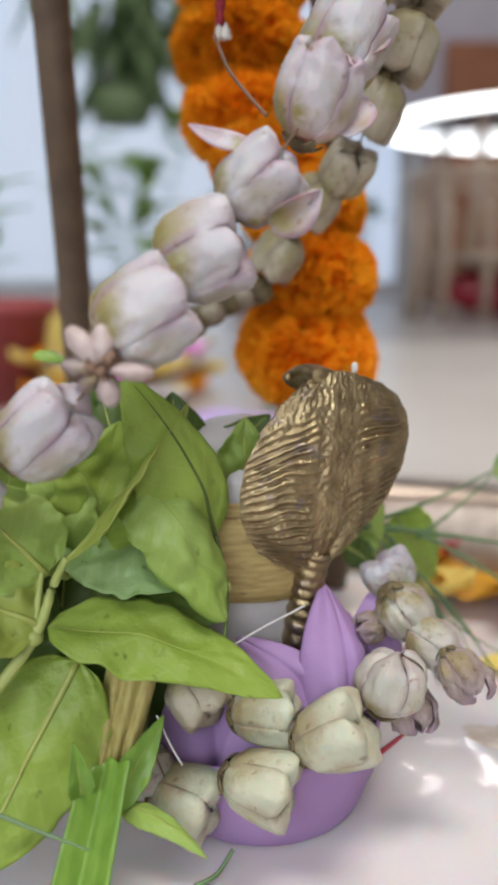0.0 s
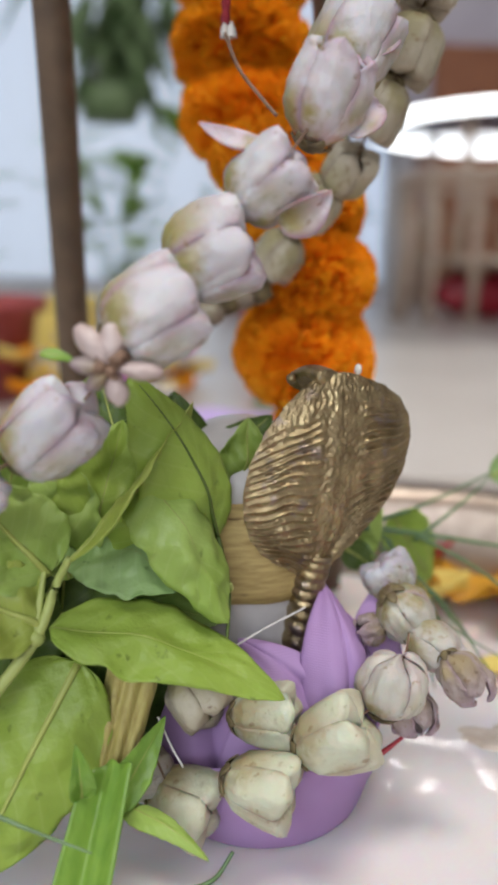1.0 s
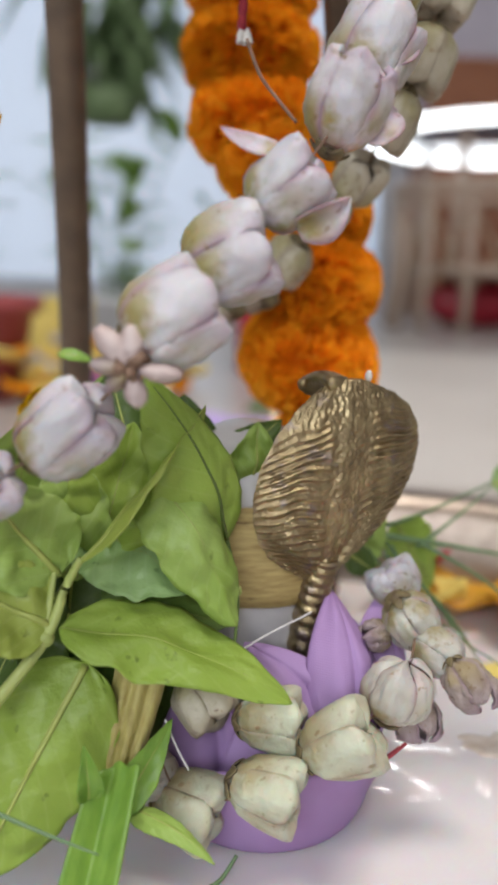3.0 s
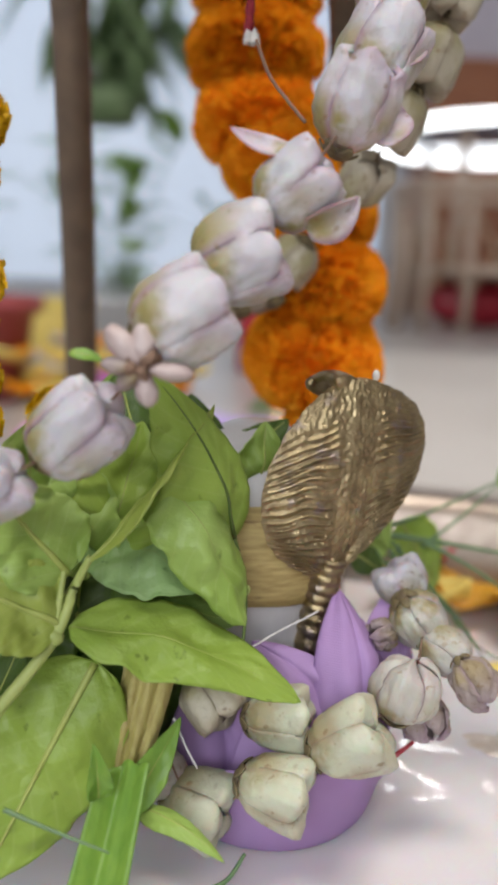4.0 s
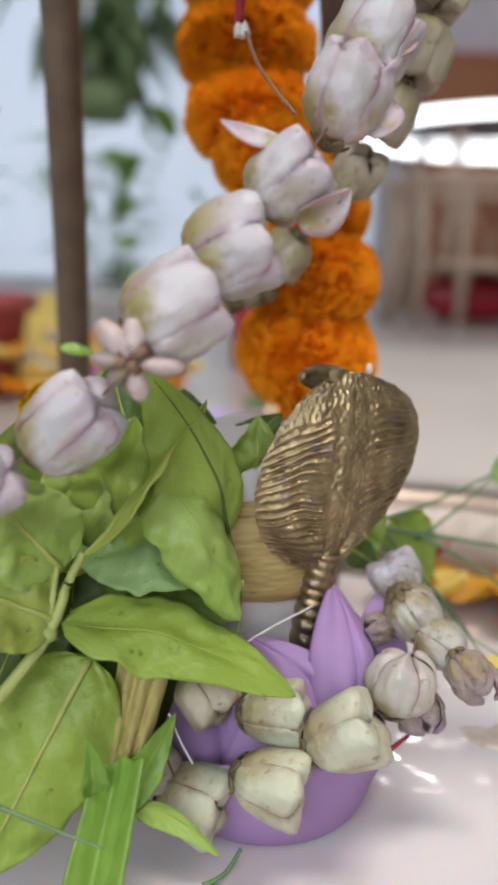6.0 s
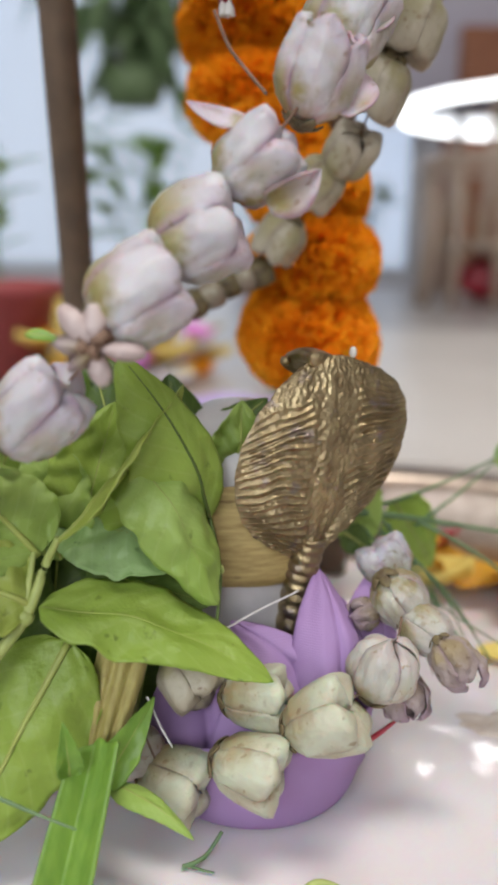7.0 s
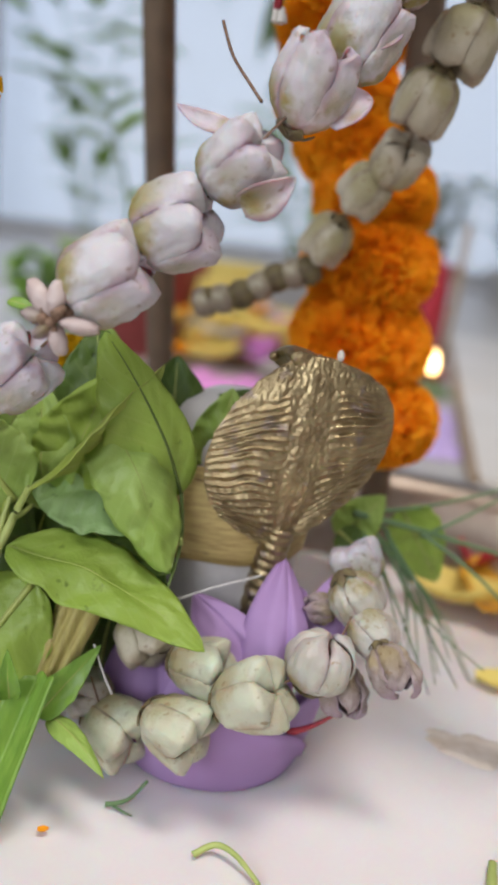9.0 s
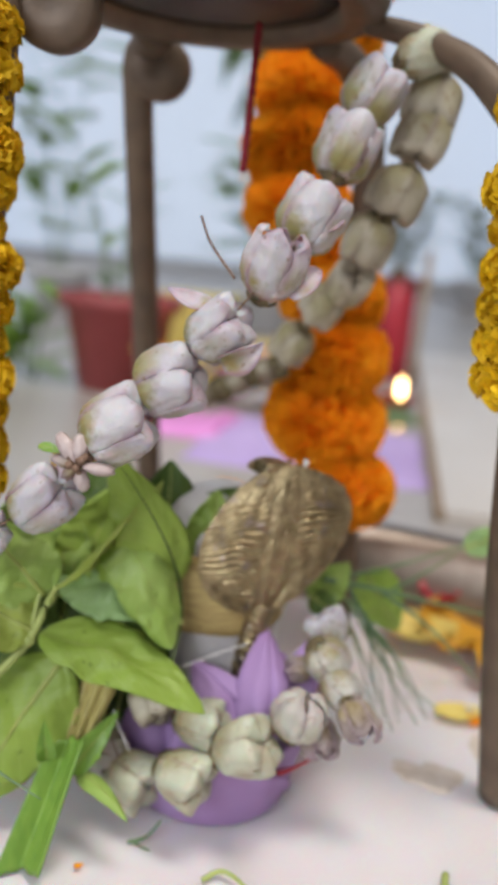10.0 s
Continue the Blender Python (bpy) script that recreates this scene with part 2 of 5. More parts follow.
DRIED = mat("dried_brown", (0.25, 0.15, 0.10), (0.14, 0.08, 0.05), rough=0.7, scale=300, bump=0.4)
RED = mat("red_plastic", (0.45, 0.02, 0.04), rough=0.35, scale=20)
FLOOR = mat("floor_marble", (0.47, 0.43, 0.40), (0.39, 0.36, 0.34), rough=0.3, scale=4, detail=6, bump=0.02)
SLAB = mat("beige_board", (0.70, 0.65, 0.60), (0.62, 0.57, 0.52), rough=0.3, scale=5, detail=5, bump=0.03)
SLAB_EDGE = mat("board_edge", (0.36, 0.26, 0.17), (0.28, 0.2, 0.13), rough=0.6, scale=60, stretch=(6, 1, 6))
WALL = mat("wall_paint", (0.72, 0.72, 0.73), (0.66, 0.66, 0.68), rough=0.8, scale=3, bump=0.05, bscale=120)
GREY = mat("grey_wall", (0.72, 0.73, 0.76), (0.65, 0.66, 0.70), rough=0.8, scale=3)
BLIND = mat("mauve_grey_fabric", (0.52, 0.48, 0.54), (0.46, 0.42, 0.49), rough=0.85, scale=6)
CEIL = mat("ceiling_paint", (0.8, 0.8, 0.79), (0.76, 0.76, 0.75), rough=0.85, scale=3)
FRAME = mat("window_frame_paint", (0.6, 0.61, 0.63), rough=0.4, scale=10)
TERRACOTTA = mat("maroon_pot", (0.36, 0.075, 0.075), (0.28, 0.055, 0.055), rough=0.5, scale=14, bump=0.1)
SOIL = mat("soil", (0.09, 0.06, 0.04), (0.05, 0.035, 0.025), rough=0.95, scale=60, bump=0.8)
PLANT = mat("plant_leaf", (0.34, 0.46, 0.24), (0.26, 0.38, 0.18), rough=0.45, scale=15, trans=0.5, island=0.3)
PLANT_PALE = mat("lime_plant_leaf", (0.44, 0.62, 0.18), (0.34, 0.52, 0.15), rough=0.45, scale=15, trans=0.55, island=0.25)
YELLOW_BOX = mat("yellow_card", (0.72, 0.55, 0.14), (0.66, 0.48, 0.12), rough=0.6, scale=12)
WOOD = mat("chair_wood", (0.46, 0.35, 0.27), (0.36, 0.27, 0.21), rough=0.4, scale=20, stretch=(6, 6, 1), bump=0.1)
CABINET = mat("cabinet_wood", (0.34, 0.13, 0.06), (0.26, 0.09, 0.04), rough=0.4, scale=8, stretch=(1, 1, 6))
LED = mat("led_strip", (1, 1, 1), (1, 1, 1), rough=0.4, scale=5, emit=(0.95, 0.98, 1.0), glow=4)
FLAME = mat("flame", (1, 0.7, 0.3), (1, 0.7, 0.3), scale=5, emit=(1.0, 0.62, 0.25), glow=14)
SKYPANE = mat("sky_backdrop", (0.75, 0.83, 0.95), (0.75, 0.83, 0.95), rough=1, scale=1, emit=(0.74, 0.84, 1.0), glow=0.44)
AMBER = mat("amber_petal", (0.78, 0.42, 0.03), (0.66, 0.32, 0.02), rough=0.4, scale=60, trans=0.2)
CLAY = mat("clay_lamp", (0.30, 0.07, 0.03), rough=0.7, scale=40, bump=0.3)
BLUE = mat("blue_plastic", (0.05, 0.12, 0.5), rough=0.4, scale=10)
ORANGE_FAR = mat("orange_peel", (0.85, 0.38, 0.12), (0.8, 0.5, 0.25), rough=0.6, scale=30)
WHITE_PETAL = mat("white_petal", (0.8, 0.78, 0.74), (0.7, 0.66, 0.6), rough=0.5, scale=60, trans=0.2)
YELLOW_PETAL = mat("yellow_petal", (0.90, 0.76, 0.24), (0.85, 0.66, 0.16), rough=0.5, scale=60, trans=0.25)


# ---- mesh helpers ----
def mesh_from(name, bm, material, smooth=True):
    bmesh.ops.recalc_face_normals(bm, faces=bm.faces)
    me = bpy.data.meshes.new(name)
    bm.to_mesh(me)
    bm.free()
    for p in me.polygons:
        p.use_smooth = smooth
    me.materials.append(material)
    return me


def part(name, bm, material, parent=None, label="", smooth=True):
    ob = new(name, mesh_from(name, bm, material, smooth))
    ob.parent = parent
    if label:
        ob["label"] = label
    return ob


def thing(name, at, label, category, group="", kind=""):
    ob = new(name)
    ob.empty_display_size = 0.01
    ob.location = at
    return tagged(ob, label, category, group, kind)


def sheet(bm, f, nu, nv, thick):
    """A closed thin shell over f(u, v), u and v from 0 to 1, with its own (u, v) as UV."""
    P = [[Vector(f(i / nu, j / nv)) for j in range(nv + 1)] for i in range(nu + 1)]
    uvl = bm.loops.layers.uv.verify()
    layers = []
    for side in (0.5, -0.5):
        rows = []
        for i in range(nu + 1):
            row = []
            for j in range(nv + 1):
                du = P[min(i + 1, nu)][j] - P[max(i - 1, 0)][j]
                dv = P[i][min(j + 1, nv)] - P[i][max(j - 1, 0)]
                nrm = du.cross(dv)
                nrm = nrm.normalized() if nrm.length > 1e-12 else Vector((0, 0, 0))
                row.append(bm.verts.new(P[i][j] + nrm * thick * side))
            rows.append(row)
        layers.append(rows)

    def face(vs, uvs):
        try:
            fc = bm.faces.new(vs)
        except ValueError:
            return
        for lp, q in zip(fc.loops, uvs):
            lp[uvl].uv = q
    for rows, flip in ((layers[0], False), (layers[1], True)):
        for i in range(nu):
            for j in range(nv):
                vs = [rows[i][j], rows[i + 1][j], rows[i + 1][j + 1], rows[i][j + 1]]
                uvs = [(i / nu, j / nv), ((i + 1) / nu, j / nv), ((i + 1) / nu, (j + 1) / nv), (i / nu, (j + 1) / nv)]
                if flip:
                    vs.reverse(), uvs.reverse()
                face(vs, uvs)
    a, b = layers
    loop = [(i, 0) for i in range(nu)] + [(nu, j) for j in range(nv)] + [(i, nv) for i in range(nu, 0, -1)] + [(0, j) for j in range(nv, 0, -1)]
    for k in range(len(loop)):
        (i, j), (p, q) = loop[k], loop[(k + 1) % len(loop)]
        face([a[i][j], b[i][j], b[p][q], a[p][q]], [(i / nu, j / nv)] * 2 + [(p / nu, q / nv)] * 2)


def smooth_line(pts, n=8):
    pts = [Vector(p) for p in pts]
    out = []
    for i in range(len(pts) - 1):
        a, b, c, d = pts[max(i - 1, 0)], pts[i], pts[i + 1], pts[min(i + 2, len(pts) - 1)]
        for k in range(n):
            t = k / n
            out.append(0.5 * (2 * b + (c - a) * t + (2 * a - 5 * b + 4 * c - d) * t * t + (3 * b - a - 3 * c + d) * t ** 3))
    return out + [pts[-1]]


def tube(bm, pts, radii, n=10, flat=1.0):
    """A capped tube along pts. radii: one number, or a function of the way along (0 to 1). flat squeezes the section."""
    pts = [Vector(p) for p in pts]
    rings = []
    ref = Vector((0.3, 0.2, 1)).normalized()
    for i, p in enumerate(pts):
        d = (pts[min(i + 1, len(pts) - 1)] - pts[max(i - 1, 0)]).normalized()
        side = d.cross(ref)
        if side.length < 0.05:
            side = d.cross(Vector((1, 0, 0)))
        side.normalize()
        up = side.cross(d)
        r = radii(i / (len(pts) - 1)) if callable(radii) else radii
        rings.append([bm.verts.new(p + side * (r * math.cos(k * 2 * math.pi / n)) + up * (r * flat * math.sin(k * 2 * math.pi / n))) for k in range(n)])
    for a, b in zip(rings, rings[1:]):
        for k in range(n):
            bm.faces.new((a[k], a[(k + 1) % n], b[(k + 1) % n], b[k]))
    bm.faces.new(rings[0][::-1])
    bm.faces.new(rings[-1])


def lathe(bm, prof, at=(0, 0, 0), n=48):
    """Turn a profile of (radius, height) round the z axis through at."""
    at = Vector(at)
    rings = []
    for r, z in prof:
        if r < 1e-6:
            rings.append([bm.verts.new(at + Vector((0, 0, z)))])
        else:
            rings.append([bm.verts.new(at + Vector((r * math.cos(2 * math.pi * k / n), r * math.sin(2 * math.pi * k / n), z))) for k in range(n)])
    for a, b in zip(rings, rings[1:]):
        for k in range(n):
            if len(a) == 1 and len(b) == 1:
                break
            if len(a) == 1:
                bm.faces.new((a[0], b[(k + 1) % n], b[k]))
            elif len(b) == 1:
                bm.faces.new((a[k], a[(k + 1) % n], b[0]))
            else:
                bm.faces.new((a[k], a[(k + 1) % n], b[(k + 1) % n], b[k]))


def box(bm, lo, hi, bevel=0.0):
    r = bmesh.ops.create_cube(bm, size=1.0)
    lo, hi = Vector(lo), Vector(hi)
    for v in r["verts"]:
        v.co = Vector([(a + b) / 2 + c * (b - a) for a, b, c in zip(lo, hi, v.co)])
    if bevel:
        es = list({e for v in r["verts"] for e in v.link_edges})
        bmesh.ops.bevel(bm, geom=es, offset=bevel, segments=2, affect="EDGES")


def basis(axis, twist=0.0):
    """A turn that lays local z along axis."""
    q = Vector(axis).normalized().to_track_quat("Z", "Y").to_matrix().to_4x4()
    return q @ Matrix.Rotation(twist, 4, "Z")

# ---- the room ----
def structure(name, bm, material, label, smooth=False):
    return tagged(part(name, bm, material, None, "", smooth), label, name.split("_")[0], kind="structure")


FZ = -0.03
bm = bmesh.new()
box(bm, (-3.2, -2.6, FZ - 0.1), (3.2, 5.2, FZ))
structure("floor", bm, FLOOR, "polished pale beige marble floor of the room")
bm = bmesh.new()
box(bm, (-3.2, -2.6, 2.75), (3.2, 5.2, 2.85))
structure("ceiling", bm, CEIL, "plain white painted ceiling of the room")
bm = bmesh.new()
box(bm, (-3.2, 5.05, FZ), (-2.9, 5.2, 2.75))
box(bm, (0.95, 5.05, FZ), (3.2, 5.2, 2.75))
box(bm, (-2.9, 5.05, 2.45), (0.95, 5.2, 2.75))
box(bm, (-2.9, 5.05, FZ), (0.95, 5.2, 0.02))
structure("wall_north", bm, GREY, "plain grey painted wall with a wide window")
bm = bmesh.new()
box(bm, (-3.35, -2.6, FZ), (-3.2, 5.2, 2.75))
structure("wall_west", bm, WALL, "plain white painted side wall")
bm = bmesh.new()
box(bm, (3.2, -2.6, FZ), (3.35, 5.2, 2.75))
structure("wall_east", bm, WALL, "plain white painted side wall")
# unseen south wall, its opening added for the fill lamp
bm = bmesh.new()
box(bm, (-3.2, -2.75, FZ), (-2.15, -2.6, 2.75))
box(bm, (0.15, -2.75, FZ), (3.2, -2.6, 2.75))
box(bm, (-2.15, -2.75, FZ), (0.15, -2.6, 0.75))
box(bm, (-2.15, -2.75, 2.25), (0.15, -2.6, 2.75))
structure("wall_south", bm, WALL, "plain white painted wall with an added opening for the fill light")
win = tagged(new("window_1"), "wide glazed window with slim pale frames", "window", kind="structure")
win.location = (-1.3, 5.1, 0)
for x0, x1 in ((-1.6, -1.54), (2.19, 2.25)):
    bm = bmesh.new()
    box(bm, (x0, -0.03, 0.02), (x1, 0.03, 2.45), 0.004)
    part("window_frame", bm, FRAME, win, "", False)
for z0 in (0.02, 2.39):
    bm = bmesh.new()
    box(bm, (-1.6, -0.025, z0), (2.25, 0.025, z0 + 0.06), 0.004)
    part("window_frame", bm, FRAME, win, "", False)
bm = bmesh.new()
box(bm, (-5.0, 5.9, -0.6), (2.6, 5.95, 3.6))
structure("backdrop", bm, SKYPANE, "plain pale bluish daylight beyond the window")
blind = thing("roller_blind", (1.6, 4.72, 2.74), "plain mauve-grey roller blind lowered before the window", "blind")
bm = bmesh.new()
sheet(bm, lambda u, v: (-0.95 + 1.9 * u, 0.008 * math.sin(u * 9), -1.88 * v), 30, 4, 0.004)
part("fabric", bm, BLIND, blind)
bm = bmesh.new()
tube(bm, [(-0.96, 0.0, -1.885), (0.96, 0.0, -1.885)], 0.012, 10)
part("bottom_bar", bm, BLIND, blind)

# ---- the tray and the milk ----
TC = Vector((0.03, 0.19, 0))
tray = thing("steel_tray", TC, "round polished steel tray filled with milk", "tray")
bm = bmesh.new()
lathe(bm, [(0, -0.012), (0.19, -0.012), (0.2, -0.006), (0.2005, 0.008), (0.208, 0.036), (0.213, 0.043), (0.222, 0.045), (0.224, 0.042),
           (0.222, 0.039), (0.215, 0.036), (0.2115, 0.03), (0.2035, 0.002), (0.201, -0.014), (0.19, -0.02), (0.0, -0.02)], n=128)
part("dish", bm, STEEL, tray)
bm = bmesh.new()
lathe(bm, [(0.15, -0.0195), (0.15, -0.03), (0.156, -0.03), (0.156, -0.0195)], n=96)
part("foot_ring", bm, STEEL, tray)
bm = bmesh.new()
NR, NA = 60, 120
rows = []
for i in range(NR + 1):
    r = 0.2003 * i / NR
    row = []
    for k in range(NA):
        a = 2 * math.pi * k / NA
        p = Vector((r * math.cos(a), r * math.sin(a), 0))
        p.z = 0.0006 * noise.noise(p * 45) - 0.0003
        row.append(bm.verts.new(p))
    rows.append(row)
for i in range(NR):
    for k in range(NA):
        if i == 0:
            try:
                bm.faces.new((rows[0][0], rows[1][k], rows[1][(k + 1) % NA]))
            except ValueError:
                pass
        else:
            bm.faces.new((rows[i][k], rows[i + 1][k], rows[i + 1][(k + 1) % NA], rows[i][(k + 1) % NA]))
low = [bm.verts.new((v.co.x, v.co.y, -0.0105)) for v in rows[NR]]
for k in range(NA):
    bm.faces.new((rows[NR][k], low[k], low[(k + 1) % NA], rows[NR][(k + 1) % NA]))
bm.faces.new(low[::-1])
bmesh.ops.delete(bm, geom=[v for v in bm.verts if not v.link_faces], context="VERTS")
milk = part("milk", bm, MILK)
milk.location = TC
tagged(milk, "shallow pool of white milk standing in the steel tray", "milk")


def blob(bm, at, rx, ry, h, seed, n=40, m=7):
    at = Vector(at)
    top = bm.verts.new(at + Vector((0, 0, h)))
    prev = None
    for i in range(1, m + 1):
        s = i / m
        ring = []
        for k in range(n):
            a = 2 * math.pi * k / n
            w = 1 + 0.6 * noise.noise(Vector((math.cos(a) * 1.6, math.sin(a) * 1.3, seed)))
            z = h * math.sqrt(max(0, 1 - s ** 3)) * (1 + 0.5 * noise.noise(Vector((math.cos(a) * s * 3, math.sin(a) * s * 3, seed + 5))))
            ring.append(bm.verts.new(at + Vector((rx * w * s * math.cos(a), ry * w * s * math.sin(a), z if i < m else -0.0008))))
        for k in range(n):
            if prev is None:
                bm.faces.new((top, ring[k], ring[(k + 1) % n]))
            else:
                bm.faces.new((prev[k], ring[k], ring[(k + 1) % n], prev[(k + 1) % n]))
        prev = ring


bm = bmesh.new()
blob(bm, (0.085, 0.243, 0.0), 0.016, 0.008, 0.0008, 3.0)
tagged(part("honey_spill", bm, PUDDLE), "small glossy brown spill floating on the milk", "spill")
bm = bmesh.new()
blob(bm, (0.112, 0.268, 0.0), 0.014, 0.009, 0.0007, 8.0)
tagged(part("honey_spill", bm, PUDDLE), "small glossy brown spill floating on the milk", "spill")

# ---- marble lingam with a dried band ----
LC = Vector((-0.003, 0.236, 0))
ling = thing("marble_lingam", LC, "small rounded white marble pillar with a dried yellow band", "idol")
bm = bmesh.new()
lathe(bm, [(0, -0.003), (0.026, -0.003), (0.025, 0.02), (0.0245, 0.05), (0.024, 0.085), (0.0215, 0.096), (0.016, 0.1035), (0.008, 0.107), (0, 0.108)], n=64)
part("pillar", bm, STONE, ling)
bm = bmesh.new()
rows = []
for i in range(9):
    s = i / 8
    rows.append([bm.verts.new(((0.0262 + 0.0012 * math.sin(3.1 * s) + 0.0006 * noise.noise(Vector((k * 0.2, s * 6, 2)))) * math.cos(2 * math.pi * k / 64),
                               (0.0262 + 0.0012 * math.sin(3.1 * s) + 0.0006 * noise.noise(Vector((k * 0.2, s * 6, 2)))) * math.sin(2 * math.pi * k / 64),
                               0.060 + 0.028 * s + 0.0015 * noise.noise(Vector((k * 0.15, 1, 3))))) for k in range(64)])
for a, b in zip(rows, rows[1:]):
    for k in range(64):
        bm.faces.new((a[k], a[(k + 1) % 64], b[(k + 1) % 64], b[k]))
for ring, z in ((rows[0], 1), (rows[-1], -1)):
    inner = [bm.verts.new((v.co.x * 0.91, v.co.y * 0.91, v.co.z)) for v in ring]
    for k in range(64):
        bm.faces.new((ring[k], inner[k], inner[(k + 1) % 64], ring[(k + 1) % 64]))
part("band", bm, PASTE, ling, "dried yellow-brown leaf band")

# ---- brass cobra ----
HN = Vector((0.50, -0.866, 0)).normalized()
HT = Vector((0.866, 0.50, 0)).normalized()
HC = Vector((0.0205, 0.2105, 0))
HTOP, HBOT, HW = 0.1235, 0.0678, 0.0268
PROF = [(0.0, 0.34), (0.03, 0.46), (0.08, 0.62), (0.18, 0.83), (0.30, 0.96), (0.42, 1.0), (0.54, 0.97), (0.66, 0.88), (0.77, 0.73), (0.86, 0.54), (0.94, 0.32), (1.0, 0.16)]


def ramp(x, a, b):
    x = min(1.0, max(0.0, (x - a) / (b - a)))
    return x * x * (3 - 2 * x)


def table(tab, x):
    for (a, p), (b, q) in zip(tab, tab[1:]):
        if x <= b:
            k = (x - a) / (b - a)
            k = k * k * (3 - 2 * k) * 0.5 + k * 0.5
            return p + (q - p) * k
    return tab[-1][1]


def hood(u, v, back):
    a = 2 * u - 1
    w = table(PROF, v) * HW
    z = HTOP + (HBOT - HTOP) * v - 0.0022 * a * a * (1 - v) + 0.0046 * a * math.sin(math.pi * v ** 0.8)
    bulge = 0.0034 * (math.sin(math.pi * min(1, v * 0.9 + 0.08)) ** 0.8) * (1 - abs(a) ** 2.2) - 0.001 * abs(a) ** 3
    lean = 0.0060 * (1 - v) ** 1.6 + 0.004 * v ** 3
    d = bulge - lean
    if back:
        out = min(1, max(0, (abs(a) - 0.17) / 0.22))
        mid = min(1, max(0, (v - 0.13) / 0.14)) * (1 - 0.5 * ramp(v, 0.85, 1.0))
        ph = v * 21 + 8.5 * (abs(a) - 0.2) * (v - 0.40) + 0.9 * noise.noise(Vector((a * 2.6, v * 5, 1.3))) + (0.35 if a > 0 else 0)
        ripple = 1 - 2 * abs(math.sin(ph * math.pi)) ** 0.8
        d += 0.00066 * out * mid * ripple * max(0.25, 0.9 + 0.9 * noise.noise(Vector((a * 4, v * 7, 7)))) * min(1, 6 * (1 - abs(a)) + 0.15)
        d += 0.00045 * (1 - ramp(abs(a), 0.10, 0.19)) * math.sin(math.pi * v) ** 0.6 - 0.0002 * math.exp(-((abs(a) - 0.21) / 0.04) ** 2) * math.sin(math.pi * v)
        d -= 0.0002 * math.exp(-(a / 0.03) ** 2)
        d += (0.00020 + 0.00026 * (1 - out * mid)) * noise.noise(Vector((a * 30 * table(PROF, v), v * 34, 3))) + 0.00030 * noise.noise(Vector((a * 60, v * 66, 4))) + 0.0006 * noise.noise(Vector((a * 5, v * 6, 14)))
        if v > 0.88:
            d += 0.0003 * math.sin(v * 150)
    else:
        d -= 0.0022 * (1 - abs(a) ** 6)
    return HC + HT * (a * w) + HN * d + Vector((0.0075 * (z - 0.064) / 0.06 - 0.0015, 0, z))


bm = bmesh.new()
NU, NV = 120, 170
F_, B_ = [], []
for i in range(NU + 1):
    F_.append([bm.verts.new(hood(i / NU, j / NV, True)) for j in range(NV + 1)])
    B_.append([bm.verts.new(hood(i / NU, j / NV, False)) for j in range(NV + 1)])
for i in range(NU):
    for j in range(NV):
        bm.faces.new((F_[i][j], F_[i + 1][j], F_[i + 1][j + 1], F_[i][j + 1]))
        bm.faces.new((B_[i][j], B_[i][j + 1], B_[i + 1][j + 1], B_[i + 1][j]))
for j in range(NV):
    bm.faces.new((F_[0][j], F_[0][j + 1], B_[0][j + 1], B_[0][j]))
    bm.faces.new((F_[NU][j], B_[NU][j], B_[NU][j + 1], F_[NU][j + 1]))
for i in range(NU):
    bm.faces.new((F_[i][0], B_[i][0], B_[i + 1][0], F_[i + 1][0]))
    bm.faces.new((F_[i][NV], F_[i + 1][NV], B_[i + 1][NV], B_[i][NV]))
neck = smooth_line([(0.0185, 0.2145, 0.0740), (0.0165, 0.2152, 0.064), (0.0145, 0.2155, 0.052), (0.0122, 0.2165, 0.033), (0.0125, 0.2155, 0.016), (0.015, 0.214, 0.004)], 22)
tube(bm, neck, lambda t: 0.0040 + 0.0006 * t + 0.00055 * abs(math.sin(t * 19 * math.pi)), 20)
HH = HC + Vector((0.0040, 0, 0))
head = smooth_line([HH + HN * -0.0050 - HT * 0.001 + Vector((0, 0, 0.1212)), HH + HN * -0.0085 - HT * 0.0020 + Vector((0, 0, 0.1222)), HH + HN * -0.0115 - HT * 0.0030 + Vector((0, 0, 0.1210)),
                    HH + HN * -0.0140 - HT * 0.0035 + Vector((0, 0, 0.1185))], 6)
tube(bm, head, lambda t: 0.0080 * (1 - 0.30 * t * t), 20, 0.34)
for k in (-1, 1):
    r = bmesh.ops.create_uvsphere(bm, u_segments=12, v_segments=8, radius=0.0014)
    for v in r["verts"]:
        v.co += head[12] + HT * (0.0068 * k) + Vector((0, 0, 0.0008))
cobra = part("brass_cobra", bm, BRASS)
tagged(cobra, "aged brass cobra with a ribbed spread hood, standing in the milk", "idol")
bm = bmesh.new()
bmesh.ops.create_icosphere(bm, subdivisions=2, radius=0.0013)
bead = part("rice_grain", bm, WHITE_PETAL)
bead.location = HC + HN * -0.0058 + HT * 0.0060 + Vector((0.0055, 0, 0.1240))
bead.scale = (0.8, 0.8, 1.3)
tagged(bead, "single white rice grain stuck on the brass head", "grain")


# ---- crown flowers ----
UNIT = 0.0095
BELL = [(0, 0.26), (0.06, 0.50), (0.16, 0.78), (0.30, 0.96), (0.46, 1.0), (0.62, 0.95), (0.76, 0.86), (0.86, 0.72), (0.94, 0.48), (1.0, 0.14)]
ROUND = [(0, 0.42), (0.06, 0.62), (0.16, 0.83), (0.32, 0.96), (0.52, 1.0), (0.68, 0.99), (0.79, 0.90), (0.90, 0.58), (1.0, 0.10)]
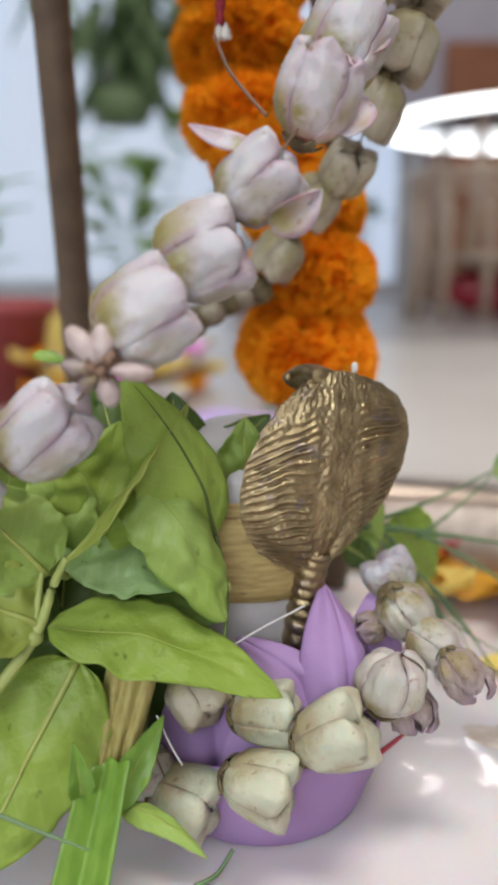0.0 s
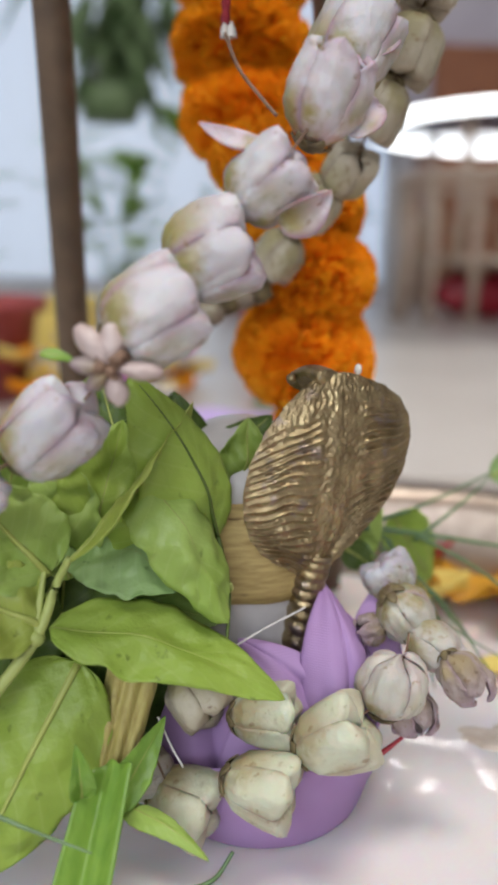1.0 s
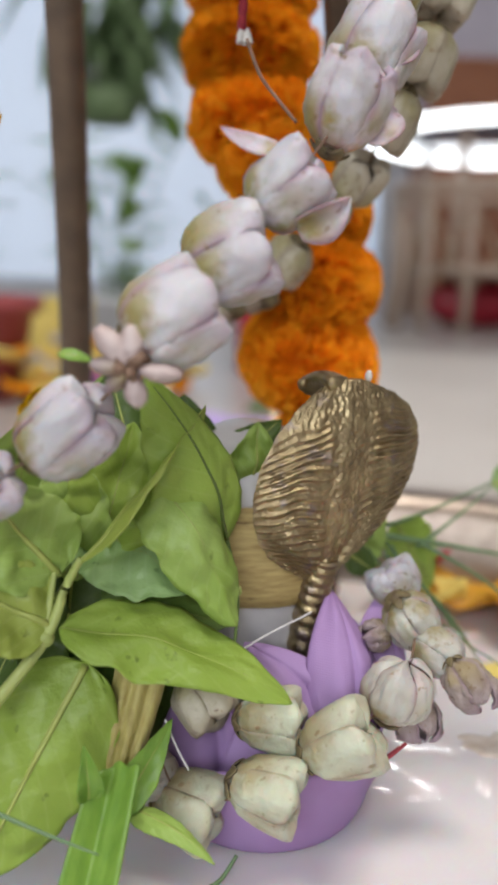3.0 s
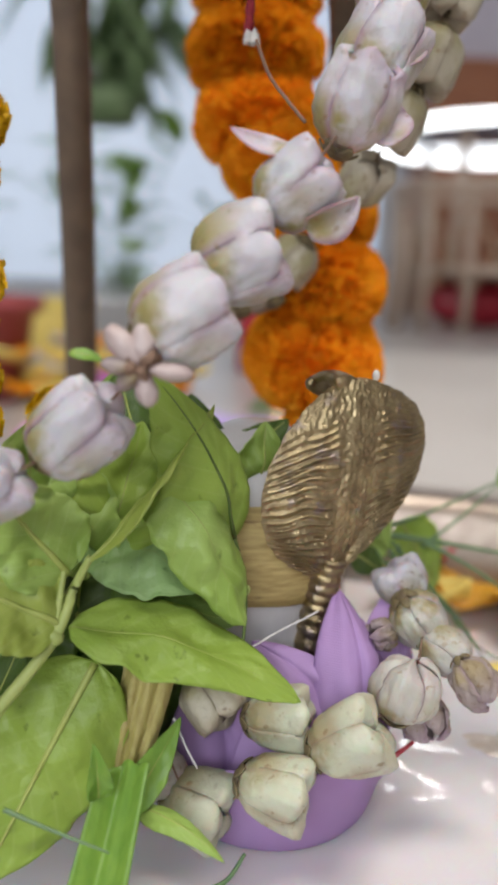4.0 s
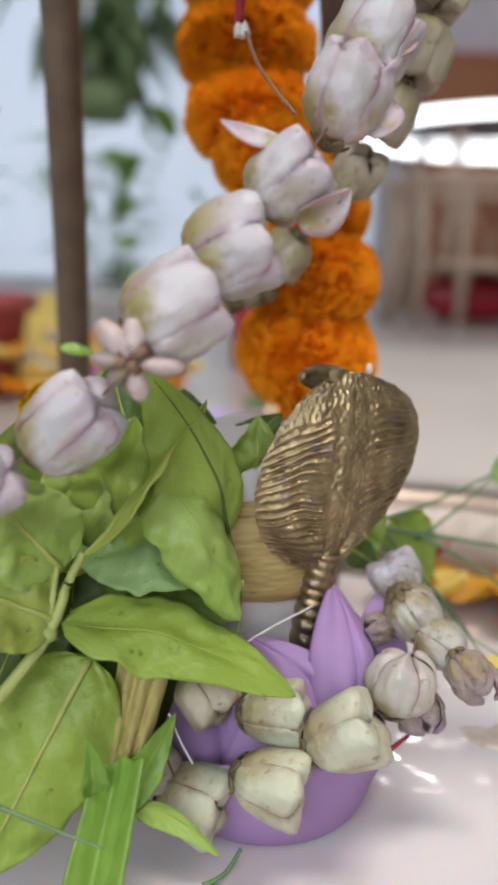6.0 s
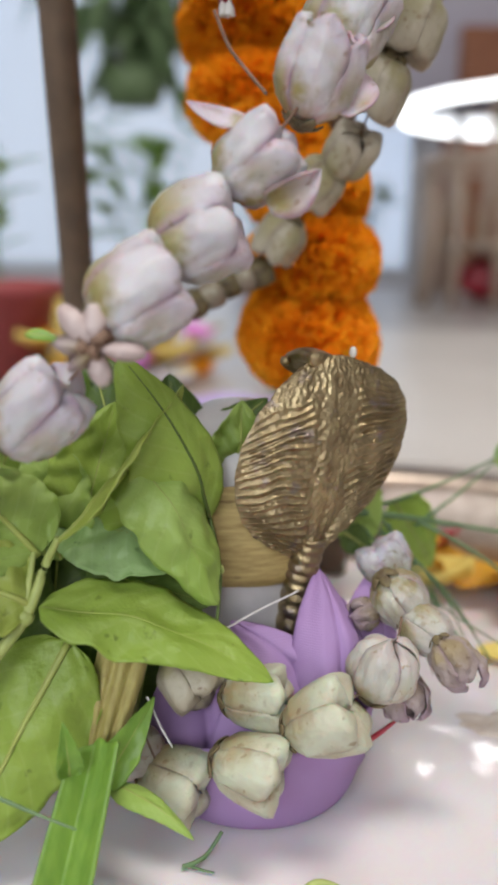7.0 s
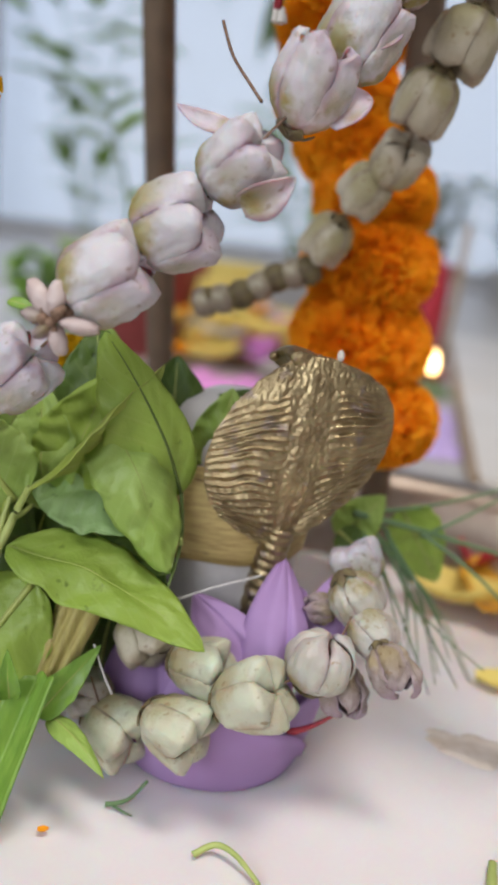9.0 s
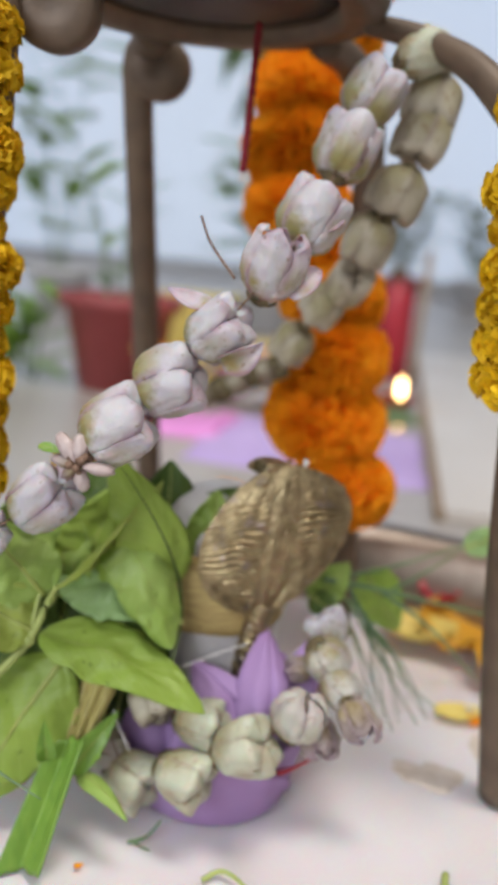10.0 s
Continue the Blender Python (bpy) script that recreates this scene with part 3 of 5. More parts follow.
CONE = [(0, 0.34), (0.08, 0.52), (0.22, 0.72), (0.42, 0.88), (0.60, 0.97), (0.72, 1.0), (0.80, 0.92), (0.90, 0.58), (1.0, 0.10)]
CONE_RISE = [(0, 0.0), (0.22, 0.20), (0.42, 0.46), (0.60, 0.73), (0.72, 0.90), (0.80, 0.985), (0.90, 1.0), (1.0, 0.94)]


def bud_meshes(tag, material, seed, kind="bell", length=1.1, crumple=0.0, spread=0.0, point=0.16):
    """Five petals that meet along seams, and a calyx; about 2 across and 2 * length long, base at the origin, tip along z.
    bell: pointed petal tips; cone and round: a blunt notched end."""
    rnd = random.Random(seed)
    meshes = []
    cone = kind == "cone"
    for p in range(5):
        a0 = 2 * math.pi * p / 5 + rnd.uniform(-0.06, 0.06)
        size = rnd.uniform(0.95, 1.05)
        tall = 1 + rnd.uniform(-1, 1) * (0.03 + 0.6 * crumple)
        out = spread * rnd.uniform(0.3, 1.5)
        side = rnd.uniform(-0.3, 0.3) * (1 + 4 * crumple)
        sd = rnd.uniform(0, 50)

        def f(u, v, a0=a0, size=size, out=out, side=side, sd=sd, tall=tall):
            a, q = 2 * u - 1, v
            if cone or kind == "round":
                half = radians(38.5)
                r = table(CONE if cone else ROUND, q) * size
                k = ramp(q, 0.10, 0.62)
                facet = math.cos(radians(36)) / math.cos(radians(36) * (1 - math.sqrt(a * a + 0.012)))
                r *= 1 + k * (0.62 if cone else 0.50) * (facet - 0.94) - 0.022 * k * math.exp(-((1 - abs(a)) / 0.10) ** 2)
                z = table(CONE_RISE, q) * tall - 0.12 * abs(a) ** 1.5 * ramp(q, 0.40, 0.80)
            else:
                half = radians(39.5) * (1 - point * max(0.0, (q - 0.72) / 0.28) ** 1.8)
                r = table(BELL, q) * size * (1 - 0.09 * abs(a) ** 2.4) + 0.03 * math.exp(-(a / 0.14) ** 2) * ramp(q, 0.15, 0.6)
                r += 0.42 * point * ramp(q, 0.78, 1.0) * (point > 0.6) + out * max(0.0, q - 0.35) ** 1.6 * 2.2
                z = (q - 0.5 * max(0.0, q - 0.80) ** 1.4) * tall - 0.07 * a * a * ramp(q, 0.4, 1.0)
            r += 0.045 * noise.noise(Vector((a * 1.3 + sd, q * 2.2, sd))) + 0.016 * noise.noise(Vector((a * 5 + sd, q * 2.0, sd + 9)))
            r += crumple * (noise.noise(Vector((a * 1.8 + sd, q * 3.2, sd + 4))) + 0.7 * noise.noise(Vector((a * 5 + sd, q * 6.5, sd + 2))))
            ang = a0 + a * half + side * max(0.0, q - 0.55) + 0.5 * crumple * noise.noise(Vector((q * 4, a, sd + 7)))
            return Vector((r * math.cos(ang), r * math.sin(ang), 2 * length * (0.02 + 0.98 * z))) * UNIT
        bm = bmesh.new()
        sheet(bm, f, 16, 20, 0.035 * UNIT)
        meshes.append(mesh_from(tag + "_petal", bm, material))
    bm = bmesh.new()
    for p in range(5):
        a0 = 2 * math.pi * (p + 0.5) / 5

        def g(u, v, a0=a0):
            a = 2 * u - 1
            r = 0.16 + 0.36 * v ** 0.7 + 0.03
            w = radians(36) * (1 - v) ** 0.7 + 0.02
            return Vector((r * math.cos(a0 + a * w), r * math.sin(a0 + a * w), -0.12 + 0.26 * v ** 1.4)) * UNIT
        sheet(bm, g, 4, 5, 0.05 * UNIT)
    r = bmesh.ops.create_uvsphere(bm, u_segments=10, v_segments=6, radius=0.30 * UNIT)
    for q in r["verts"]:
        q.co.z = q.co.z * 0.7 - 0.02 * UNIT
    meshes.append(mesh_from(tag + "_calyx", bm, CALYX))
    return meshes


def add_bud(parent, meshes, at, axis, size, twist=0.0, label="", stretch=1.0):
    """A bud centred at at (in the parent's coordinates), size metres across."""
    axis = Vector(axis).normalized()
    k = size / 2
    e = new("crown_flower", meshes[-1])
    e.parent = parent
    s_ = k / UNIT
    wob = 1 + 0.07 * math.sin(twist * 7.3)
    e.matrix_local = Matrix.Translation(Vector(at) - axis * k * 1.08 * stretch) @ basis(axis, twist) @ Matrix.Diagonal((s_ * wob, s_ / wob, s_ * stretch, 1))
    if label:
        e["label"] = label
    for me in meshes[:-1]:
        o = new("petal", me)
        o.parent = e
    return e


BUDS = [bud_meshes("bud", PETAL, 11 + i, "round", 0.90, 0.06) for i in range(4)]
BUDS_OPEN = bud_meshes("open_bud", PETAL, 31, "bell", 1.30, 0.03, 0.15, 0.72)
BUDS_CREAM = [bud_meshes("cream_bud", PETAL_CREAM, 41 + i, "cone", 0.98, 0.02) for i in range(3)]
BUDS_DULL = [bud_meshes("dull_bud", PETAL_DULL, 51 + i, "round", 0.88, 0.04) for i in range(2)]
BUDS_WILT = [bud_meshes("wilted_bud", PETAL_WILT, 61 + i, "bell", 1.2, 0.20, 0.22, 0.5) for i in range(2)]
BUDS_GREY = [bud_meshes("faded_bud", PETAL_FADED, 71 + i, "bell", 1.05, 0.07, 0.02, 0.3) for i in range(2)]

front = [(-0.0415, 0.1680, 0.1172), (-0.0200, 0.1705, 0.1413), (-0.0085, 0.1800, 0.1541), (0.0030, 0.1858, 0.1696), (0.0150, 0.1955, 0.1868),
         (0.0240, 0.2130, 0.2049), (0.0302, 0.2350, 0.2280), (0.0360, 0.2500, 0.2473)]
garland = thing("crown_flower_garland", (0, 0.25, 0.26), "garland of white and mauve crown-flower buds hung over the stand ring", "garland")
G0 = Vector(garland.location)
# for each bud: the meshes, which way it opens, its width, turn and stretch
opens = [(BUDS[3], (0.72, -0.20, 0.62), 0.0185, 0.5, 1.22), (BUDS[0], (0.80, 0.10, 0.52), 0.0226, 0.25, 0.98), (BUDS[1], (0.86, 0.0, 0.40), 0.0208, 0.9, 1.0),
         (BUDS[2], (0.66, -0.20, 0.55), 0.0190, 0.2, 1.0), (BUDS_OPEN, (0.34, -0.05, 0.93), 0.0185, 0.75, 0.96), (BUDS[0], (0.42, 0.10, 0.88), 0.0212, 0.4, 1.08),
         (BUDS[1], (0.30, 0.25, 0.9), 0.0208, 1.4, 1.1), (BUDS[3], (0.4, 0.2, 0.8), 0.0205, 2.2, 1.05)]
for p, (meshes, axis, sz, tw, st) in zip(front, opens):
    add_bud(garland, meshes, Vector(p) - G0, axis, sz, tw, "", st)
add_bud(garland, BUDS[2], Vector((-0.0585, 0.1610, 0.1060)) - G0, (0.75, -0.1, 0.45), 0.0150, 0.6, "", 1.1)
over = [(0.0493, 0.2620, 0.2619), (0.0525, 0.271, 0.2625)]
for i, p in enumerate(over):
    add_bud(garland, BUDS_CREAM[i], Vector(p) - G0, (0.6, 0.3, 0.4), 0.017, i)
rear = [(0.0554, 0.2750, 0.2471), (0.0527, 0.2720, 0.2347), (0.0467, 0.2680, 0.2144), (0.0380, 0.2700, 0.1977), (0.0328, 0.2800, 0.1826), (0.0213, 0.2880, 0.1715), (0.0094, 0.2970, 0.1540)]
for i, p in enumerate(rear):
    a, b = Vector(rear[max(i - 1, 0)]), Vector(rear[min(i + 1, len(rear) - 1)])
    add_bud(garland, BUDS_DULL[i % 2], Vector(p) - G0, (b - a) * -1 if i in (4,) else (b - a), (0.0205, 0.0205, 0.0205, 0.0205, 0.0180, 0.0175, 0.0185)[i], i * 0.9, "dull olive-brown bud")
# tight run of stacked calyxes at the end of the rear strand
run = smooth_line([(0.0035, 0.305, 0.1425), (-0.008, 0.305, 0.1385), (-0.020, 0.302, 0.1310), (-0.0335, 0.300, 0.1265)], 4)
for i, p in enumerate(run[::2] + [run[-1]]):
    bm = bmesh.new()
    d = (run[min(2 * i + 1, len(run) - 1)] - run[min(max(2 * i - 1, 0), len(run) - 2)]).normalized()
    lathe(bm, [(0, -0.0050), (0.0038, -0.0046), (0.0056, -0.0018), (0.0058, 0.0014), (0.0044, 0.0042), (0, 0.0050)], n=15)
    for v in bm.verts:
        v.co *= 1 + 0.10 * noise.noise(v.co * 300 + Vector((i, 0, 0)))
    o = part("stacked_calyx", bm, PETAL_DULL if i % 2 else CALYX, garland, "small ribbed olive calyx")
    o.matrix_local = Matrix.Translation(p - G0) @ basis(d)
bm = bmesh.new()
tube(bm, [p - G0 for p in smooth_line([(-0.068, 0.158, 0.100), (-0.0585, 0.161, 0.106)] + front + over + rear + [(0.0035, 0.305, 0.1425), (-0.020, 0.302, 0.1310), (-0.0335, 0.300, 0.1265)], 5)], 0.00035, 6)
part("string", bm, DRIED, garland)
# dangling style with a shrivelled petal
bm = bmesh.new()
tube(bm, [p - G0 for p in smooth_line([(0.0040, 0.1945, 0.1835), (0.0000, 0.1955, 0.1880), (-0.0045, 0.1960, 0.1935), (-0.0077, 0.1960, 0.2008)], 6)], 0.00042, 8)
part("stalk", bm, DRIED, garland, "thin dry flower stalk")

def stray(base, tip, nrm, width, bend, cupd=0.4):
    base, tip = Vector(base) - G0, Vector(tip) - G0
    d = (tip - base).normalized()
    L = (tip - base).length
    nr = Vector(nrm)
    nr = (nr - d * nr.dot(d)).normalized()
    sd = d.cross(nr)
    bm = bmesh.new()

    def f(u, v):
        c = 2 * u - 1
        w = width * 0.5 * math.sin(math.pi * min(1, (v * 0.88 + 0.12) ** 0.8)) ** 0.8
        return base + d * (L * v) + nr * (bend * L * 4 * v * (1 - v) + cupd * w * c * c) + sd * (c * w)
    sheet(bm, f, 8, 10, 0.0004)
    part("stray_petal", bm, PETAL, garland, "loose curled mauve-white petal")


stray((0.0000, 0.1845, 0.1755), (-0.0130, 0.1825, 0.1800), (0.1, -0.7, 0.7), 0.0065, -0.12)
stray((0.0040, 0.1830, 0.1600), (0.0160, 0.1850, 0.1670), (0.1, -0.8, -0.5), 0.0090, 0.12, 0.7)
stray((0.0200, 0.1950, 0.1800), (0.0285, 0.2030, 0.1880), (0.3, -0.8, 0.3), 0.0080, 0.12, 0.7)
stray((0.0250, 0.2060, 0.2000), (0.0330, 0.2130, 0.2070), (0.3, -0.8, 0.2), 0.0080, 0.12, 0.6)

# a small open flower between two buds
small = thing("small_crown_flower", (-0.0285, 0.1600, 0.1308), "small opened crown flower with mauve petals and brown centre", "flower")
for k, (deg, long_, wide) in enumerate(((132, 0.0092, 0.0023), (92, 0.0072, 0.0023), (-6, 0.0085, 0.0017), (-82, 0.0064, 0.0021), (176, 0.0070, 0.0016), (220, 0.0055, 0.0014))):
    a = radians(deg)

    def fp(u, v, a=a, long_=long_, wide=wide, k=k):
        w = wide * math.sin(math.pi * (0.10 + 0.84 * v ** 1.3)) ** 0.8
        c = 2 * u - 1
        r = 0.0012 + long_ * v
        q = Vector((r * math.cos(a) - w * c * math.sin(a), 0, r * math.sin(a) + w * c * math.cos(a)))
        q.y = -0.001 - 0.004 * v + 0.005 * v * v + 0.0020 * c * c + 0.0007 * noise.noise(Vector((c * 2, v * 4, k * 3.0)))
        return q
    bm = bmesh.new()
    sheet(bm, fp, 8, 10, 0.0008)
    part("petal", bm, PETAL_WILT if k > 3 else PETAL_PINK, small)
bm = bmesh.new()
for k in range(22):
    q = Vector((random.uniform(-1, 1), random.uniform(-1, 0.4), random.uniform(-1, 1))) * 0.0028
    r = bmesh.ops.create_icosphere(bm, subdivisions=1, radius=random.uniform(0.0008, 0.0016))
    for v in r["verts"]:
        v.co += q
part("centre", bm, DRIED, small, "dry brown flower centre")


# ---- leaves ----
def blade(parent, base, tip, nrm, width, bend=0.0, fold=0.15, material=None, wave=0.0, shape=0.9, curl=0.0, twist=0.0, vein=None, seed=1.0, name="leaf_blade", rib=0.00055,
          arc=0.0, sides=(1.0, 1.0), full=0.75):
    """A leaf blade with its midrib. base and tip in the world; nrm: where its face looks; bend lifts the middle; fold raises the edges;
    arc bows the midrib sideways; sides widens either half; full: below 0.75 the outline is fuller."""
    o = Vector(parent.location)
    base, tip = Vector(base) - o, Vector(tip) - o
    d = tip - base
    L = d.length
    d.normalize()
    nrm = Vector(nrm)
    nrm = (nrm - d * nrm.dot(d)).normalized()
    sd = d.cross(nrm)

    wave *= 1.5

    def centre(s):
        return base + d * (L * s) + (nrm * bend + sd * arc) * (L * 4 * s * (1 - s))

    def f(u, v):
        s, c = u, 2 * v - 1
        w = width * 0.5 * (math.sin(math.pi * min(1, s ** shape)) ** full * (1 - 0.25 * s) * 1.12 + 0.004)
        w *= sides[0] if c < 0 else sides[1]
        edge = abs(c) ** 3
        w *= 1 + (0.08 * noise.noise(Vector((s * 6, seed, 3.0 if c > 0 else 8.0))) + 0.022 * math.sin(s * 40 + seed + 4 * noise.noise(Vector((s * 5, seed, 1))))) * edge
        tw = twist * (s - 0.5)
        cs, sn = math.cos(tw + curl * c * s), math.sin(tw + curl * c * s)
        off = sd * (c * w * cs) + nrm * (c * w * sn + fold * (abs(c) ** 1.4) * w)
        rip = wave * w * (noise.noise(Vector((s * 4 + seed, c * 1.6, seed))) + 0.7 * abs(c) * noise.noise(Vector((s * 10, c * 2, seed + 3))))
        rip += 0.010 * width * math.cos(46 * (s - 0.275 * abs(c))) * abs(c) * (1 - edge)
        return centre(s) + off + nrm * rip
    bm = bmesh.new()
    sheet(bm, f, 40, 20, 0.00026)
    b = part(name, bm, material or LEAF, parent)
    bm = bmesh.new()
    tube(bm, [(f((i + 0.3) / 24.6, 0.5)) + nrm * (rib * 0.35) for i in range(24)], lambda t: rib * (1.25 - t), 8)
    part("midrib", bm, vein or VEIN, b)
    return b


sprig = thing("bael_leaf_sprig", (-0.048, 0.18, 0.065), "sprig of fresh green bael leaves leaning on the pillar", "leaves")
S0 = Vector(sprig.location)


def stem(pts, r, material=TWIG, parent=None, taper=0.4, name="stem"):
    bm = bmesh.new()
    o = Vector((parent or sprig).location)
    tube(bm, [p - o for p in smooth_line(pts, 8)], lambda t: r * (1 - taper * t), 10)
    return part(name, bm, material, parent or sprig)


# long lower leaf, nearly level
blade(sprig, (-0.0468, 0.1768, 0.0685), (0.0080, 0.1795, 0.0492), (0.16, -0.42, 0.90), 0.0232, 0.05, -0.06, LEAF, 0.16, 0.78, seed=2, rib=0.00020, arc=-0.05, sides=(1.05, 0.88), full=0.68)
# upper leaf with the dark midrib and its stalk
blade(sprig, (-0.0088, 0.2030, 0.0820), (-0.0290, 0.1900, 0.1255), (0.52, -0.85, 0.05), 0.0290, 0.12, -0.25, LEAF, 0.14, 0.72, seed=5, vein=VEIN_DARK, rib=0.00045, arc=0.03, sides=(1.05, 0.52), full=0.6)
stem([(-0.0088, 0.2030, 0.0825), (-0.0056, 0.196, 0.0700), (-0.0066, 0.1850, 0.0550)], 0.0006, VEIN_DARK)
stem([(-0.0056, 0.196, 0.0700), (-0.0050, 0.1945, 0.0712), (-0.0052, 0.194, 0.0728)], 0.0006)
# curled pale leaf in the middle
blade(sprig, (-0.0245, 0.1930, 0.1000), (-0.0058, 0.1865, 0.0655), (0.50, -0.75, 0.40), 0.0245, 0.07, -0.42, LEAF_PALE, 0.26, 0.55, curl=-0.25, seed=8, rib=0.00016, sides=(1.05, 0.85), full=0.5)
# blue-green leaf, and the olive one below it with shade put into its colour
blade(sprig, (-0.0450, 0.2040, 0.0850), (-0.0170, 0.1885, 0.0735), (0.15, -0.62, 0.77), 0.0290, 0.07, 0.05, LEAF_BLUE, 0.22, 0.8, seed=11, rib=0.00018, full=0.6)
blade(sprig, (-0.0400, 0.2000, 0.0705), (-0.0070, 0.1990, 0.0610), (0.05, -0.70, 0.70), 0.0170, 0.05, -0.2, LEAF_SHADED, 0.25, 0.75, seed=14, rib=0.0002, arc=0.06, full=0.6)
# tall leaves behind the twig
blade(sprig, (-0.0460, 0.1950, 0.0730), (-0.0505, 0.2000, 0.1080), (0.35, -0.90, 0.15), 0.0190, 0.08, 0.25, LEAF_PALE, 0.2, 0.85, seed=17, rib=0.0003)
blade(sprig, (-0.0425, 0.1980, 0.0760), (-0.0330, 0.2050, 0.1120), (0.25, -0.90, 0.25), 0.0240, 0.08, 0.20, LEAF, 0.2, 0.85, seed=18, rib=0.0003)
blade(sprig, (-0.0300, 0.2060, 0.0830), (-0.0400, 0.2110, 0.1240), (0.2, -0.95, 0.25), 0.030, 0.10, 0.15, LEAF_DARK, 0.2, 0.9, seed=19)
# leaves with yellow midribs on the outer side
blade(sprig, (-0.0478, 0.1825, 0.0790), (-0.0670, 0.1780, 0.1030), (0.25, -0.85, 0.45), 0.0230, 0.06, 0.16, LEAF_PALE, 0.18, 0.75, seed=21, rib=0.00075, full=0.6)
blade(sprig, (-0.0488, 0.1770, 0.0690), (-0.0715, 0.1715, 0.0810), (0.1, -0.80, 0.60), 0.0215, 0.06, 0.14, LEAF_YELLOW, 0.16, 0.75, seed=23, rib=0.00075, full=0.6)
blade(sprig, (-0.0510, 0.1830, 0.0760), (-0.0740, 0.1800, 0.0900), (0.1, -0.80, 0.6), 0.0240, 0.05, 0.14, LEAF_YELLOW, 0.2, 0.8, seed=24, rib=0.0005)
# narrow young leaf on the twig, seen on its edge
blade(sprig, (-0.0425, 0.1780, 0.0840), (-0.0148, 0.1970, 0.1182), (0.80, -0.22, -0.55), 0.0135, 0.02, 0.42, LEAF_YELLOW, 0.22, 0.95, seed=27, rib=0.0005, twist=0.7)
stem([(-0.0625, 0.170, 0.050), (-0.0500, 0.1755, 0.066), (-0.0455, 0.179, 0.078), (-0.0420, 0.1783, 0.0850)], 0.0016, taper=0.5)
stem([(-0.0500, 0.1755, 0.066), (-0.0492, 0.178, 0.0735), (-0.0486, 0.181, 0.0805)], 0.0011)
stem([(-0.0492, 0.178, 0.0735), (-0.0480, 0.187, 0.074), (-0.0475, 0.192, 0.075)], 0.0009)
bm = bmesh.new()
bmesh.ops.create_icosphere(bm, subdivisions=2, radius=0.0021)
knot = part("stem_knot", bm, TWIG, sprig)
knot.location = Vector((-0.0497, 0.1757, 0.0665)) - S0

# big leaf close to the milk
low_leaf = thing("broad_leaf", (-0.055, 0.17, 0.03), "broad green leaf with a yellow midrib leaning over the tray", "leaf")
blade(low_leaf, (-0.0415, 0.1830, 0.0570), (-0.0650, 0.1640, 0.0110), (0.20, -0.72, 0.62), 0.0310, 0.06, -0.10, LEAF, 0.16, 0.78, seed=31, rib=0.0008, full=0.6)

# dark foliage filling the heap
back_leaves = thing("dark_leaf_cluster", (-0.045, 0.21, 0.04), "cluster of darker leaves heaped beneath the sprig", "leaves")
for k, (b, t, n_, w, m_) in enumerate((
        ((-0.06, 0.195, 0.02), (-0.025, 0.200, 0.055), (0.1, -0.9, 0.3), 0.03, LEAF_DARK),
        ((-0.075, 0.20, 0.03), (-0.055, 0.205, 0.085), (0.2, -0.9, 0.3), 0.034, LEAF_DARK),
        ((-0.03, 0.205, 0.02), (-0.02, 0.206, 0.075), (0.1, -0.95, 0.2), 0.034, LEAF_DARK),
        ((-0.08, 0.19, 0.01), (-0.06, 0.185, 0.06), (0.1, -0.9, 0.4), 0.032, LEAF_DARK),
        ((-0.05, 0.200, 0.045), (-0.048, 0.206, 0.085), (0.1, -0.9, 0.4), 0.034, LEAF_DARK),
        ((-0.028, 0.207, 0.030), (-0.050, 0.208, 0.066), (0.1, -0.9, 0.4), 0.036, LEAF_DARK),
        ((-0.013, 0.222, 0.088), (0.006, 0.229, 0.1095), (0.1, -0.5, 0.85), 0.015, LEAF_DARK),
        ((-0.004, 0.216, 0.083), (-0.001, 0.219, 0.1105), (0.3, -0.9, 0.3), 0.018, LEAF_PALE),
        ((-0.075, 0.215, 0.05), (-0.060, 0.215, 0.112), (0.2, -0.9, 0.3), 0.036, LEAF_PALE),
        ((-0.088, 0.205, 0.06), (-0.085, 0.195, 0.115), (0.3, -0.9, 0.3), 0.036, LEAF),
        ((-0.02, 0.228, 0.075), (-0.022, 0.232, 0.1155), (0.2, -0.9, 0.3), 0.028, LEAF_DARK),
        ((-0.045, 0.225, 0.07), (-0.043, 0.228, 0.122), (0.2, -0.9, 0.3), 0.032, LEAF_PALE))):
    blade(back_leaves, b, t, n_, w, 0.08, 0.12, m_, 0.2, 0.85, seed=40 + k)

# split green leaf strip and its pointed lobes
strip = thing("leaf_strip", (-0.036, 0.168, 0.02), "folded strip of translucent green leaf with split pointed ends", "leaf")
K0 = Vector(strip.location)


def fold_strip(u, v):
    c = 2 * u - 1
    p = Vector((-0.0330, 0.1680, 0.0380)).lerp(Vector((-0.0405, 0.1500, 0.002)), v)
    w = 0.0070 * (0.85 + 0.25 * v)
    return p + Vector((c * w, -0.0012 * abs(c) + 0.0035 * (1 - abs(c)), 0.002 * c + 0.0006 * math.sin(c * 9))) - K0


bm = bmesh.new()
sheet(bm, fold_strip, 14, 24, 0.0005)
part("strip", bm, LEAF_STRIP, strip)
blade(strip, (-0.0325, 0.1690, 0.0265), (-0.0208, 0.1815, 0.0435), (0.2, -0.95, 0.2), 0.0085, 0.05, 0.2, LEAF_STRIP, 0.1, 0.6, seed=61, name="lobe", rib=0.0002)
blade(strip, (-0.0385, 0.1660, 0.032), (-0.0395, 0.1655, 0.0460), (0.4, -0.9, 0.1), 0.0060, 0.12, 0.6, LEAF_STRIP, 0.1, 0.6, seed=62, name="lobe", rib=0.0002)
